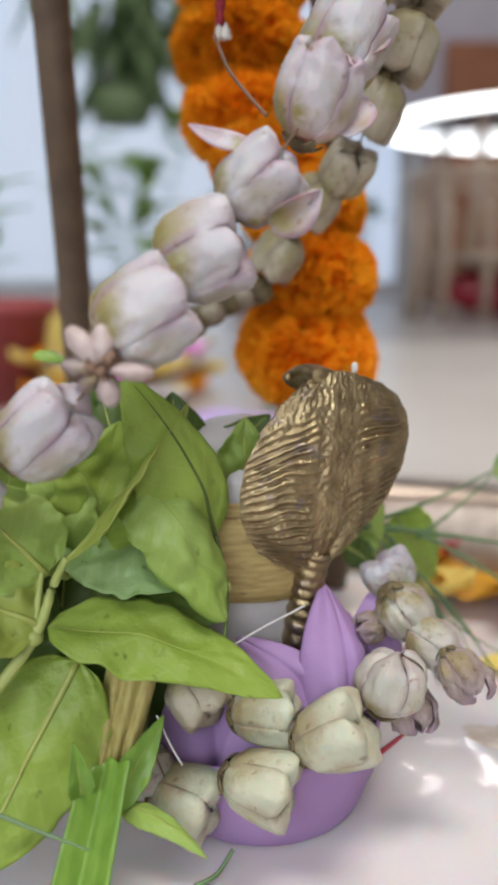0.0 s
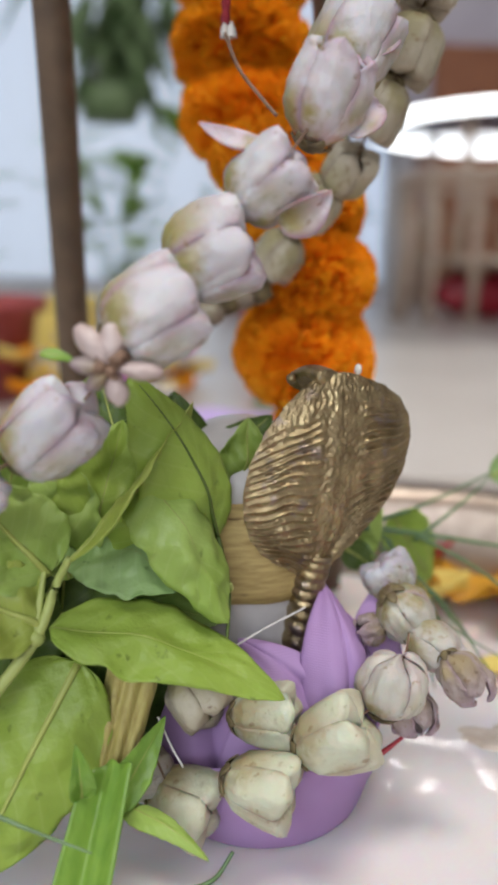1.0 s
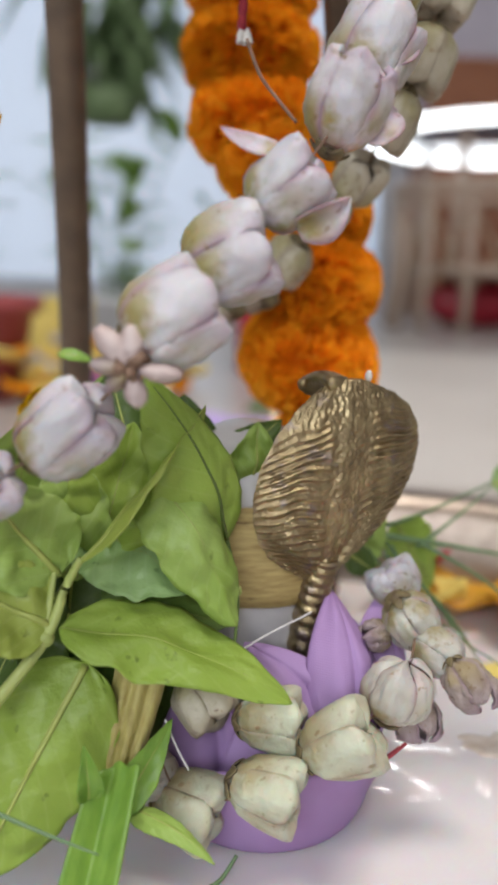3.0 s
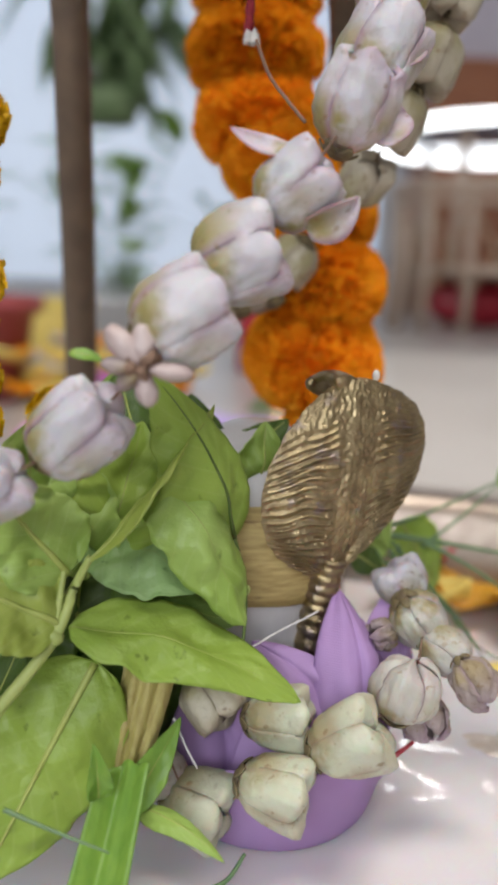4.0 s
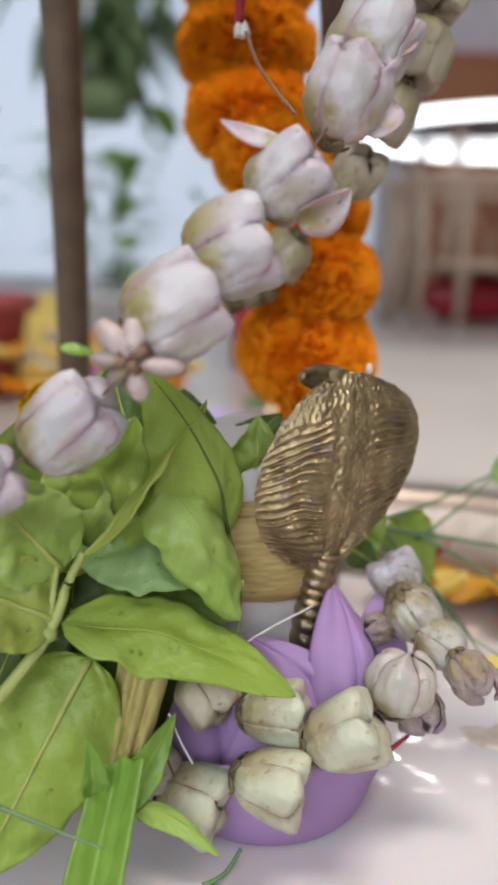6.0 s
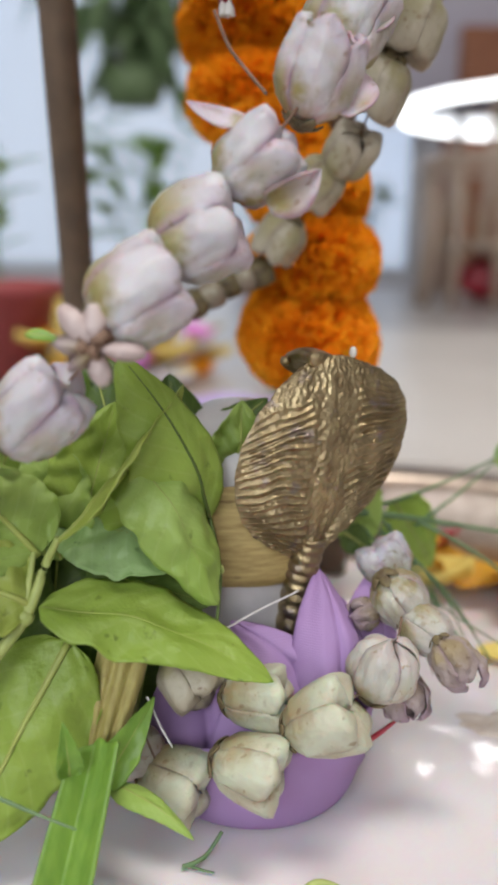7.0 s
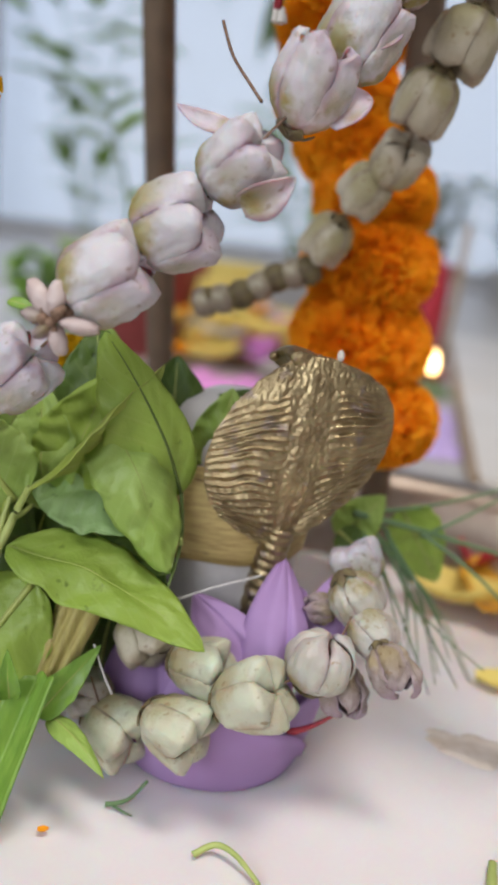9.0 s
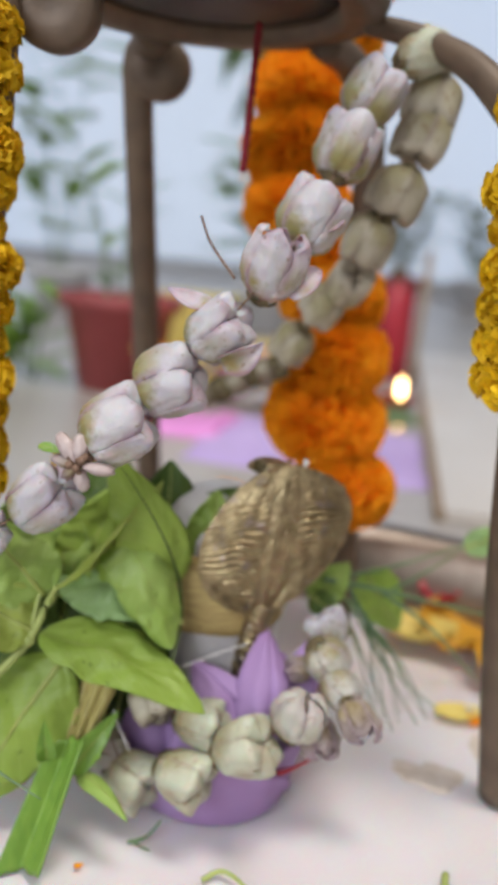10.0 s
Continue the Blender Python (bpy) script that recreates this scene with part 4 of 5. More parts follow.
tip_leaf = thing("curled_leaf_tip", (-0.02, 0.168, 0.02), "small curled green leaf tip drooping onto the milk", "leaf")
blade(tip_leaf, (-0.0300, 0.1720, 0.0255), (-0.0095, 0.1600, 0.0205), (0.25, -0.45, 0.85), 0.0062, 0.13, -0.45, LEAF_PALE, 0.1, 0.6, seed=63, rib=0.0002)
# dry banana sheath behind
sheath = thing("dry_sheath", (-0.031, 0.182, 0.02), "yellowing dry plant sheath with dark creases", "leaf")
H0 = Vector(sheath.location)
bm = bmesh.new()
sheet(bm, lambda u, v: Vector((-0.0285, 0.188, 0.0560)).lerp(Vector((-0.0330, 0.1755, 0.0310)), v)
      + Vector(((2 * u - 1) * 0.0066 * (1 - 0.40 * v ** 1.6), -0.0030 * (1 - (2 * u - 1) ** 2) + 0.0009 * math.sin(u * 19 + v * 2) - 0.0008 * math.exp(-((v - 0.55) / 0.05) ** 2),
                0.0010 * noise.noise(Vector((u * 3, v * 5, 2))))) - H0, 24, 24, 0.0006)
part("sheath_skin", bm, DRY, sheath)
bm = bmesh.new()
tube(bm, [Vector(p) - H0 for p in ((-0.0333, 0.1752, 0.0325), (-0.0336, 0.1742, 0.0300))], 0.0016, 10)
part("cut_end", bm, WHITE_PETAL, sheath, "pale cut end")

scrap = thing("leaf_scrap", (-0.040, 0.170, 0.131), "tiny bright green leaf scrap caught in the garland", "leaf")
blade(scrap, (-0.0445, 0.168, 0.1325), (-0.0375, 0.169, 0.1310), (0.1, -0.6, 0.8), 0.0035, 0.08, 0.1, LEAF_STRIP, 0.1, 0.8, seed=64, rib=0.0002)

# ---- lavender cloth flower round the pillar ----
cup = thing("lavender_cloth_flower", (0.0040, 0.2155, 0), "lavender gauze cloth folded into petals round the pillar foot", "cloth")
C0 = Vector(cup.location)


def hull(a0, a1, r0, r1, z1, seed):
    def f(u, v):
        a = a0 + (a1 - a0) * u
        e = math.sin(math.pi * u) ** 0.7
        r = (r0 + (r1 - r0) * v ** 0.6) * (0.86 + 0.14 * e)
        z = 0.0004 + z1 * (0.12 + 0.88 * e) * v ** 1.25
        r *= 1 + 0.07 * v * noise.noise(Vector((u * 4, v * 1.5, seed + 3))) + 0.025 * v * math.sin(u * 17 + 3 * noise.noise(Vector((u * 6, v * 2, seed))))
        z += 0.0016 * v * noise.noise(Vector((u * 5, v * 4, seed))) + 0.0004 * v * math.sin(u * 26 + v * 5)
        return Vector((r * math.cos(a), r * math.sin(a) * 0.92, z))
    return f


for k, (a0, a1, r0, r1, z1) in enumerate(((186, 356, 0.0275, 0.0358, 0.0270), (280, 405, 0.0235, 0.0335, 0.0300), (150, 235, 0.0175, 0.030, 0.022), (20, 160, 0.0165, 0.029, 0.024))):
    bm = bmesh.new()
    sheet(bm, hull(radians(a0), radians(a1), r0, r1, z1, k * 3.0), 36, 16, 0.0006)
    part("petal", bm, PURPLE, cup)


def petal(parent, base, tip, nrm, width, bend, material, cupd=0.35, shape=0.75, seed=0.0, name="petal"):
    o = Vector(parent.location)
    base, tip = Vector(base) - o, Vector(tip) - o
    d = (tip - base).normalized()
    L = (tip - base).length
    nrm = Vector(nrm)
    nrm = (nrm - d * nrm.dot(d)).normalized()
    sd = d.cross(nrm)

    def f(u, v):
        c = 2 * u - 1
        w = width * 0.5 * (math.sin(math.pi * min(1, (v * 0.93 + 0.07) ** shape)) ** 0.8)
        return base + d * (L * v) + nrm * (bend * L * 4 * v * (1 - v) + cupd * w * (1 - c * c)) + sd * (c * w) + nrm * (0.0013 * noise.noise(Vector((c * 1.6, v * 3, seed))) + 0.0005 * math.sin(c * 8 + v * 4 + seed) * (1 - v) - 0.0016 * math.exp(-((c - 0.35) / 0.10) ** 2) * (1 - v) ** 0.5)
    bm = bmesh.new()
    sheet(bm, f, 30, 24, 0.0006)
    return part(name, bm, material, parent)


petal(cup, (0.0235, 0.197, 0.030), (0.0207, 0.2145, 0.0645), (0.15, -0.95, 0.2), 0.0185, 0.06, PURPLE, 0.55, 0.8, 1)
petal(cup, (0.0300, 0.203, 0.032), (0.0262, 0.2150, 0.0560), (0.5, -0.85, 0.2), 0.0150, 0.05, PURPLE, 0.5, 0.8, 3)
petal(cup, (0.0330, 0.211, 0.028), (0.0370, 0.2240, 0.0600), (0.4, -0.9, 0.2), 0.0200, 0.05, PURPLE, 0.4, 0.8, 5)
petal(cup, (0.0165, 0.200, 0.034), (-0.0030, 0.2060, 0.0520), (-0.1, -0.8, 0.6), 0.0200, 0.10, PURPLE, 0.35, 0.6, 2)
petal(cup, (-0.0130, 0.2010, 0.0080), (-0.0150, 0.2050, 0.0470), (0.15, -0.95, 0.2), 0.0260, 0.05, PURPLE, 0.3, 0.7, 7)
petal(cup, (0.0050, 0.1990, 0.0060), (0.0040, 0.2030, 0.0420), (0.1, -0.95, 0.2), 0.0260, 0.05, PURPLE, 0.3, 0.7, 9)
bm = bmesh.new()
tube(bm, [p - C0 for p in smooth_line([(0.0300, 0.1985, 0.0190), (0.0355, 0.1995, 0.0215), (0.0420, 0.2010, 0.0260)], 5)], lambda t: 0.0012 * (1 - 0.6 * t), 8)
part("red_tip", bm, RED, cup, "red edge tip")

# ---- ring of crown flowers at the foot ----
ring = thing("crown_flower_ring", (0.012, 0.2, 0.02), "ring of cream and wilted crown-flower buds laid round the cloth", "garland")
R0 = Vector(ring.location)
for meshes, p, ax, sz, tw, st in (
        (BUDS_CREAM[0], (-0.0155, 0.1850, 0.0175), (0.90, -0.30, -0.18), 0.0205, 0.3, 0.88),
        (BUDS_CREAM[1], (0.0035, 0.1775, 0.0268), (0.92, -0.32, -0.10), 0.0200, 0.15, 0.90),
        (BUDS_CREAM[2], (0.0215, 0.1820, 0.0378), (0.86, -0.15, 0.48), 0.0212, 0.5, 0.92),
        (BUDS_CREAM[0], (0.0050, 0.1925, 0.0370), (0.93, -0.20, 0.12), 0.0175, 1.2, 1.0),
        (BUDS_GREY[0], (0.0366, 0.1930, 0.0465), (0.22, -0.05, 0.97), 0.0182, 0.5, 0.98),
        (BUDS_GREY[1], (0.0430, 0.2110, 0.0572), (0.55, 0.10, -0.75), 0.0165, 0.1, 0.95),
        (BUDS[1], (0.0405, 0.2260, 0.0635), (-0.45, 0.1, 0.85), 0.0148, 0.7, 0.95),
        (BUDS_GREY[1], (0.0490, 0.2030, 0.0520), (0.75, -0.45, -0.35), 0.0135, 2.1, 1.0),
        (BUDS_WILT[1], (0.0550, 0.1950, 0.0475), (0.60, -0.30, -0.75), 0.0115, 1.1, 1.1),
        (BUDS_WILT[0], (0.0430, 0.2005, 0.0355), (0.3, -0.5, -0.7), 0.0125, 0.4, 1.0),
        (BUDS_WILT[1], (0.0335, 0.2100, 0.0530), (-0.8, -0.5, 0.1), 0.0085, 0.4, 1.0),
        (BUDS_DULL[0], (-0.0130, 0.1945, 0.0400), (0.60, -0.55, -0.55), 0.0160, 0.4, 1.0),
        (BUDS_GREY[1], (-0.0270, 0.1890, 0.0230), (-0.3, -0.6, 0.3), 0.0150, 0.9, 1.0)):
    add_bud(ring, meshes, Vector(p) - R0, ax, sz, tw, "", st)
bm = bmesh.new()
tube(bm, [p - R0 for p in smooth_line([(-0.024, 0.184, 0.032), (-0.0165, 0.184, 0.019), (0.0035, 0.178, 0.028), (0.0213, 0.1825, 0.038), (0.0373, 0.195, 0.0453), (0.043, 0.206, 0.058), (0.040, 0.223, 0.064)], 6)], 0.0003, 6)
part("string", bm, DRIED, ring)
thr = thing("cotton_thread", (0.005, 0.205, 0.055), "loose white cotton thread stretched beside the cobra neck", "thread")
bm = bmesh.new()
tube(bm, [p - Vector(thr.location) for p in smooth_line([(-0.0060, 0.197, 0.0530), (0.0040, 0.2035, 0.0563), (0.0130, 0.2095, 0.0585), (0.0190, 0.213, 0.0605)], 8)], 0.00028, 6)
part("strand", bm, THREAD, thr)
thr2 = thing("cotton_thread", (-0.018, 0.182, 0.03), "loose white cotton thread hanging among the buds", "thread")
bm = bmesh.new()
tube(bm, [p - Vector(thr2.location) for p in smooth_line([(-0.0225, 0.181, 0.0435), (-0.0195, 0.181, 0.036), (-0.0165, 0.181, 0.0300)], 6)], 0.0003, 6)
part("strand", bm, THREAD, thr2)

# ---- grass and the small leaf beside the cobra ----
grass = thing("grass_tuft", (0.045, 0.265, 0.05), "tuft of dark thin grass stalks trailing over the milk", "grass")
for pts, r in (
        ([(0.036, 0.262, 0.066), (0.055, 0.272, 0.0610), (0.078, 0.283, 0.0545), (0.108, 0.295, 0.0465)], 0.0013),
        ([(0.040, 0.265, 0.066), (0.058, 0.280, 0.0665), (0.076, 0.292, 0.0700), (0.105, 0.305, 0.0800)], 0.0009),
        ([(0.060, 0.278, 0.0560), (0.078, 0.288, 0.0660), (0.092, 0.298, 0.0745)], 0.0008),
        ([(0.060, 0.274, 0.0590), (0.082, 0.268, 0.0480), (0.100, 0.260, 0.0340)], 0.0008),
        ([(0.045, 0.262, 0.0600), (0.060, 0.258, 0.0400), (0.079, 0.250, 0.0160)], 0.0006),
        ([(0.048, 0.262, 0.0560), (0.064, 0.256, 0.0370), (0.086, 0.250, 0.0240)], 0.0005),
        ([(0.044, 0.262, 0.0560), (0.058, 0.252, 0.0350), (0.070, 0.245, 0.0140)], 0.0005),
        ([(0.050, 0.264, 0.0560), (0.068, 0.258, 0.0380), (0.082, 0.250, 0.0190)], 0.0005),
        ([(0.040, 0.262, 0.0600), (0.052, 0.256, 0.0420), (0.062, 0.246, 0.0170)], 0.0005),
        ([(0.046, 0.266, 0.0620), (0.060, 0.262, 0.0460), (0.074, 0.256, 0.0300)], 0.0005)):
    stem(pts, r, GRASS, grass, 0.6, "stalk")
rg = random.Random(9)
for k in range(9):
    x1, y1, z1 = rg.uniform(0.058, 0.088), rg.uniform(0.243, 0.262), rg.uniform(0.012, 0.036)
    stem([(rg.uniform(0.042, 0.054), 0.264, rg.uniform(0.054, 0.062)), (0.5 * (0.048 + x1) + 0.003, 0.260, 0.5 * (0.058 + z1) + 0.002), (x1, y1, z1)], 0.00042, GRASS, grass, 0.6, "stalk")
blade(grass, (0.0515, 0.278, 0.0655), (0.0685, 0.287, 0.037), (0.1, -0.9, 0.35), 0.021, 0.05, 0.1, LEAF, 0.15, 0.7, seed=71)
blade(grass, (0.032, 0.262, 0.056), (0.0455, 0.268, 0.072), (0.2, -0.9, 0.3), 0.016, 0.05, 0.1, LEAF_PALE, 0.15, 0.7, seed=72)
blade(grass, (0.032, 0.258, 0.060), (0.042, 0.256, 0.054), (0.2, -0.9, 0.3), 0.010, 0.05, 0.1, LEAF_DARK, 0.15, 0.7, seed=73)
blade(grass, (0.092, 0.298, 0.0745), (0.112, 0.306, 0.0830), (0.2, -0.9, 0.3), 0.012, 0.05, 0.1, LEAF_BLUE, 0.15, 0.7, seed=74)

fine = thing("grass_sprig", (-0.0570, 0.1560, 0.0360), "single thin blue-green grass blade lying across the leaf strip", "grass")
stem([(-0.0570, 0.1560, 0.0360), (-0.0450, 0.1540, 0.0320), (-0.0340, 0.1520, 0.0290)], 0.0006, GRASS, fine, 0.6, "stalk")

# ---- bits floating on the milk ----
for pts, r, lab in (
        ([(-0.0135, 0.1745, 0.0010), (-0.0105, 0.1755, 0.0015), (-0.0075, 0.1775, 0.0025), (-0.0040, 0.1800, 0.0070)], 0.0007, "short bent green twig floating on the milk"),
        ([(-0.0115, 0.1750, 0.0008), (-0.0085, 0.1738, 0.0008), (-0.0055, 0.1730, 0.0008)], 0.0004, "short bent green twig floating on the milk"),
        ([(0.0140, 0.1650, 0.0010), (0.0190, 0.1680, 0.0030), (0.0250, 0.1660, 0.0030), (0.0320, 0.1610, 0.0010)], 0.0009, "curved sliver of green stem on the milk"),
        ([(0.0885, 0.1790, 0.0010), (0.0893, 0.1890, 0.0012)], 0.0016, "short cut green stalk lying on the milk")):
    o = thing("twig", pts[0], lab, "twig", "floating bits")
    stem(pts, r, GRASS if r < 0.0009 else TWIG, o, 0.3, "stalk")


def loose_petal(at, size, yaw, material, label, lift=0.25):
    o = thing("loose_petal", at, label, "petal", "loose petals")
    a = radians(yaw)
    bm = bmesh.new()

    def f(u, v):
        c = 2 * u - 1
        w = 0.36 * size * math.sin(math.pi * min(1, v * 0.9 + 0.08)) ** 0.7
        x, y = size * (v - 0.5), c * w
        return (x * math.cos(a) - y * math.sin(a), x * math.sin(a) + y * math.cos(a), 0.0012 + lift * size * (c * c * 0.4 + (v - 0.4) ** 2))
    sheet(bm, f, 8, 8, 0.0004)
    part("petal_blade", bm, material, o)
    return o


loose_petal((0.099, 0.288, 0), 0.020, 10, YELLOW_PETAL, "yellow petal floating on the milk")
loose_petal((0.106, 0.286, 0), 0.009, 80, ORANGE, "orange marigold petal floating on the milk")
loose_petal((0.106, 0.293, 0.001), 0.008, 40, WHITE_PETAL, "white petal floating on the milk", 0.6)
loose_petal((0.080, 0.348, 0.004), 0.042, -28, YELLOW_PETAL, "large pale yellow petal near the tray edge", 0.5)
# two amber petals, oversized to stand for orange reflected in the tray wall
loose_petal((0.112, 0.365, 0.004), 0.075, 60, AMBER, "amber petal against the tray wall, enlarged to stand for its orange reflection", 0.35)
loose_petal((0.142, 0.335, 0.004), 0.08, 45, AMBER, "amber petal against the tray wall, enlarged to stand for its orange reflection", 0.35)
loose_petal((0.092, 0.381, 0.012), 0.03, 75, RED, "small red petal near the tray wall", 0.7)
loose_petal((-0.0246, 0.1600, 0.0), 0.0028, 20, ORANGE, "tiny orange petal scrap on the milk")

# ---- marigolds ----
def marigold_mesh(tag, material, core, R, squash, n, size, seed):
    rnd = random.Random(seed)
    verts, faces = [], []
    for i in range(n):
        z = 1 - 2 * (i + 0.5) / n
        a = i * 2.399963 + rnd.uniform(-0.2, 0.2)
        r = math.sqrt(max(0, 1 - z * z))
        d = Vector((r * math.cos(a), r * math.sin(a), z))
        d = (d + 0.25 * Vector((rnd.uniform(-1, 1), rnd.uniform(-1, 1), rnd.uniform(-1, 1)))).normalized()
        lump = 1 + 0.13 * noise.noise(d * 1.8 + Vector((seed, 0, 0)))
        root = Vector((d.x, d.y, d.z * squash)) * (R * 0.78 * lump)
        t = d.cross(Vector((rnd.uniform(-1, 1), rnd.uniform(-1, 1), rnd.uniform(-1, 1)))).normalized()
        b = d.cross(t)
        s = size * rnd.uniform(0.7, 1.25)
        o = len(verts)
        for v in range(3):
            k = v / 2
            for u in range(4):
                c = (u - 1.5) / 1.5
                w = s * (0.35 + 0.65 * k)
                q = root + d * (R * 0.25 * k * rnd.uniform(0.85, 1.1)) + t * (c * w * 0.6) + b * (s * 0.55 * k * k * (1 - 0.3 * c * c) + s * 0.22 * math.sin(u * 2.4 + i) * k)
                verts.append(q)
        for v in range(2):
            for u in range(3):
                p = o + v * 4 + u
                faces.append((p, p + 1, p + 5, p + 4))
    me = bpy.data.meshes.new(tag)
    me.from_pydata(verts, [], faces)
    me.materials.append(material)
    for p in me.polygons:
        p.use_smooth = True
    bm = bmesh.new()
    bmesh.ops.create_icosphere(bm, subdivisions=3, radius=R * 0.8)
    for v in bm.verts:
        v.co.z *= squash
        v.co *= 1 + 0.13 * noise.noise(v.co.normalized() * 1.8 + Vector((seed, 0, 0)))
    return me, mesh_from(tag + "_core", bm, core)


def garland_of(name, label, heads, meshes, group=""):
    g = thing(name, heads[0][0], label, "garland", group)
    g0 = Vector(g.location)
    for k, (p, scale, ax) in enumerate(heads):
        pet, core = meshes[k % len(meshes)]
        e = new("marigold", pet)
        e.parent = g
        e.matrix_local = Matrix.Translation(Vector(p) - g0) @ basis(ax, k * 1.7) @ Matrix.Scale(scale, 4)
        c = new("flower_core", core)
        c.parent = e
    bm = bmesh.new()
    tube(bm, [Vector(h[0]) - g0 for h in heads], 0.0006, 6)
    part("string", bm, THREAD, g)
    return g


ORANGE_HEADS = [marigold_mesh("marigold", ORANGE, ORANGE_CORE, 0.0285, 0.72, 1500, 0.0042, s) for s in (1, 2, 3)]
col = [((0.0360, 0.330, 0.0850), 0.87), ((0.0235, 0.336, 0.1165), 1.0), ((0.0237, 0.334, 0.1460), 0.94), ((0.0220, 0.338, 0.1720), 0.84), ((0.0090, 0.352, 0.1920), 0.88),
       ((-0.0020, 0.366, 0.2130), 0.94), ((-0.0035, 0.374, 0.2410), 1.0), ((-0.0040, 0.378, 0.2690), 0.95), ((0.001, 0.382, 0.2960), 1.0), ((0.006, 0.385, 0.3220), 1.0)]
garland_of("orange_marigold_garland", "thick hanging garland of ruffled orange marigolds", [(p, s, (0.1 * math.sin(i * 2), 0.1 * math.cos(i * 3), 1)) for i, (p, s) in enumerate(col)], ORANGE_HEADS)
YELLOW_HEADS = [marigold_mesh("yellow_marigold", YELLOW, YELLOW_CORE, 0.0125, 0.62, 460, 0.0042, s) for s in (11, 12)]
lh = [((-0.0760 - 0.0012 * math.sin(i * 1.7), 0.1890 - 0.0005 * i, 0.248 - 0.0112 * i), 1.0 + 0.12 * math.sin(i * 2.3), (0.15 * math.sin(i), -0.1, 1)) for i in range(13)]
garland_of("yellow_marigold_garland", "hanging string of deep yellow marigolds on a stand leg", lh, YELLOW_HEADS, "yellow garlands")
rh = [((0.0848 + 0.0003 * i + 0.0010 * math.sin(i * 1.9), 0.2110, 0.316 - 0.0112 * i), 1.0 + 0.12 * math.sin(i * 2.9), (0.15 * math.sin(i), -0.1, 1)) for i in range(15)]
garland_of("yellow_marigold_garland", "hanging string of deep yellow marigolds on a stand leg", rh, YELLOW_HEADS, "yellow garlands")

# ---- the brown metal stand ----
RC = Vector((-0.023, 0.250, 0.2785))
stand = thing("ring_stand", RC, "dull brown metal ring stand on splayed legs over the tray", "stand")
bm = bmesh.new()
lathe(bm, [(0.044, -0.004), (0.047, -0.008), (0.058, -0.008), (0.061, -0.004), (0.061, 0.006), (0.058, 0.010), (0.047, 0.010), (0.044, 0.006), (0.044, -0.004)], n=72)
part("top_ring", bm, BROWN_METAL, stand)
# pan underside, its shadow painted by the darker metal
bm = bmesh.new()
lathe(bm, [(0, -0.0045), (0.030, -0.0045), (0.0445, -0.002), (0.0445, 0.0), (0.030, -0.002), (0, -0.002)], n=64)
part("pan", bm, SHADED_METAL, stand, "underside of the brown pan, its shadow put into the colour")
legs = {
    "a": [(-0.058, 0.300, 0.272), (-0.066, 0.316, 0.272), (-0.0735, 0.328, 0.262), (-0.0755, 0.345, 0.215), (-0.0785, 0.372, 0.15), (-0.083, 0.405, 0.07), (-0.0865, 0.438, -0.0295)],
    "b": [(-0.062, 0.216, 0.272), (-0.068, 0.205, 0.270), (-0.0715, 0.196, 0.256), (-0.0730, 0.190, 0.2), (-0.078, 0.180, 0.1), (-0.084, 0.165, 0.002)],
    "c": [(0.030, 0.268, 0.272), (0.052, 0.262, 0.2655), (0.073, 0.246, 0.2500), (0.090, 0.230, 0.2200), (0.0945, 0.222, 0.16), (0.1005, 0.228, 0.08), (0.110, 0.234, 0.002)],
    "d": [(0.012, 0.297, 0.272), (0.022, 0.318, 0.268), (0.030, 0.335, 0.250), (0.033, 0.343, 0.2), (0.037, 0.358, 0.1), (0.040, 0.372, 0.002)]}
for key, pts in legs.items():
    bm = bmesh.new()
    tube(bm, [p - RC for p in smooth_line(pts, 8)], lambda t: 0.0078 - 0.0035 * max(0, 1 - t / 0.45) if key == "c" else 0.0078, 14, 0.8)
    leg = part("leg", bm, BROWN_METAL, stand)
    if key in "cd":
        continue
    bm = bmesh.new()
    p = Vector(pts[2]) - RC + Vector((0.007, 0, 0.002))
    out = Vector((pts[2][0] - RC.x, pts[2][1] - RC.y, 0)).normalized()
    lathe(bm, [(0, -0.006), (0.0115, -0.006), (0.0135, -0.004), (0.0135, 0.004), (0.0115, 0.006), (0.004, 0.006), (0, 0.0035)], n=32)
    side = Vector((-out.y, out.x, 0))
    M_ = Matrix.Translation(p + Vector((0, 0, 0.0)) - out * 0.010) @ basis(Vector((0.15, -1, -0.1)))
    bmesh.ops.transform(bm, matrix=M_, verts=bm.verts)
    part("scroll", bm, BROWN_METAL, leg, "rounded scroll end of the bracket")
red = thing("red_thread", (-0.0075, 0.256, 0.268), "twisted dark red sacred thread hanging from the pan", "thread")
r0 = Vector(red.location)
for k in range(2):
    bm = bmesh.new()
    tube(bm, [Vector((-0.0065 - 0.002 * s / 40 + 0.00035 * math.cos(s * 0.9 + k * math.pi), 0.256 + 0.00035 * math.sin(s * 0.9 + k * math.pi), 0.268 - 0.0500 * s / 40)) - r0 for s in range(41)], 0.0011, 8)
    part("strand", bm, RED_THREAD, red)
bm = bmesh.new()
blob(bm, (0.0, 0.0, 0.0), 0.0022, 0.0022, 0.003, 4)
for v in bm.verts:
    v.co += Vector((-0.0080, 0.256, 0.2160)) - r0
part("tuft", bm, WHITE_PETAL, red, "white cotton tuft at the end")

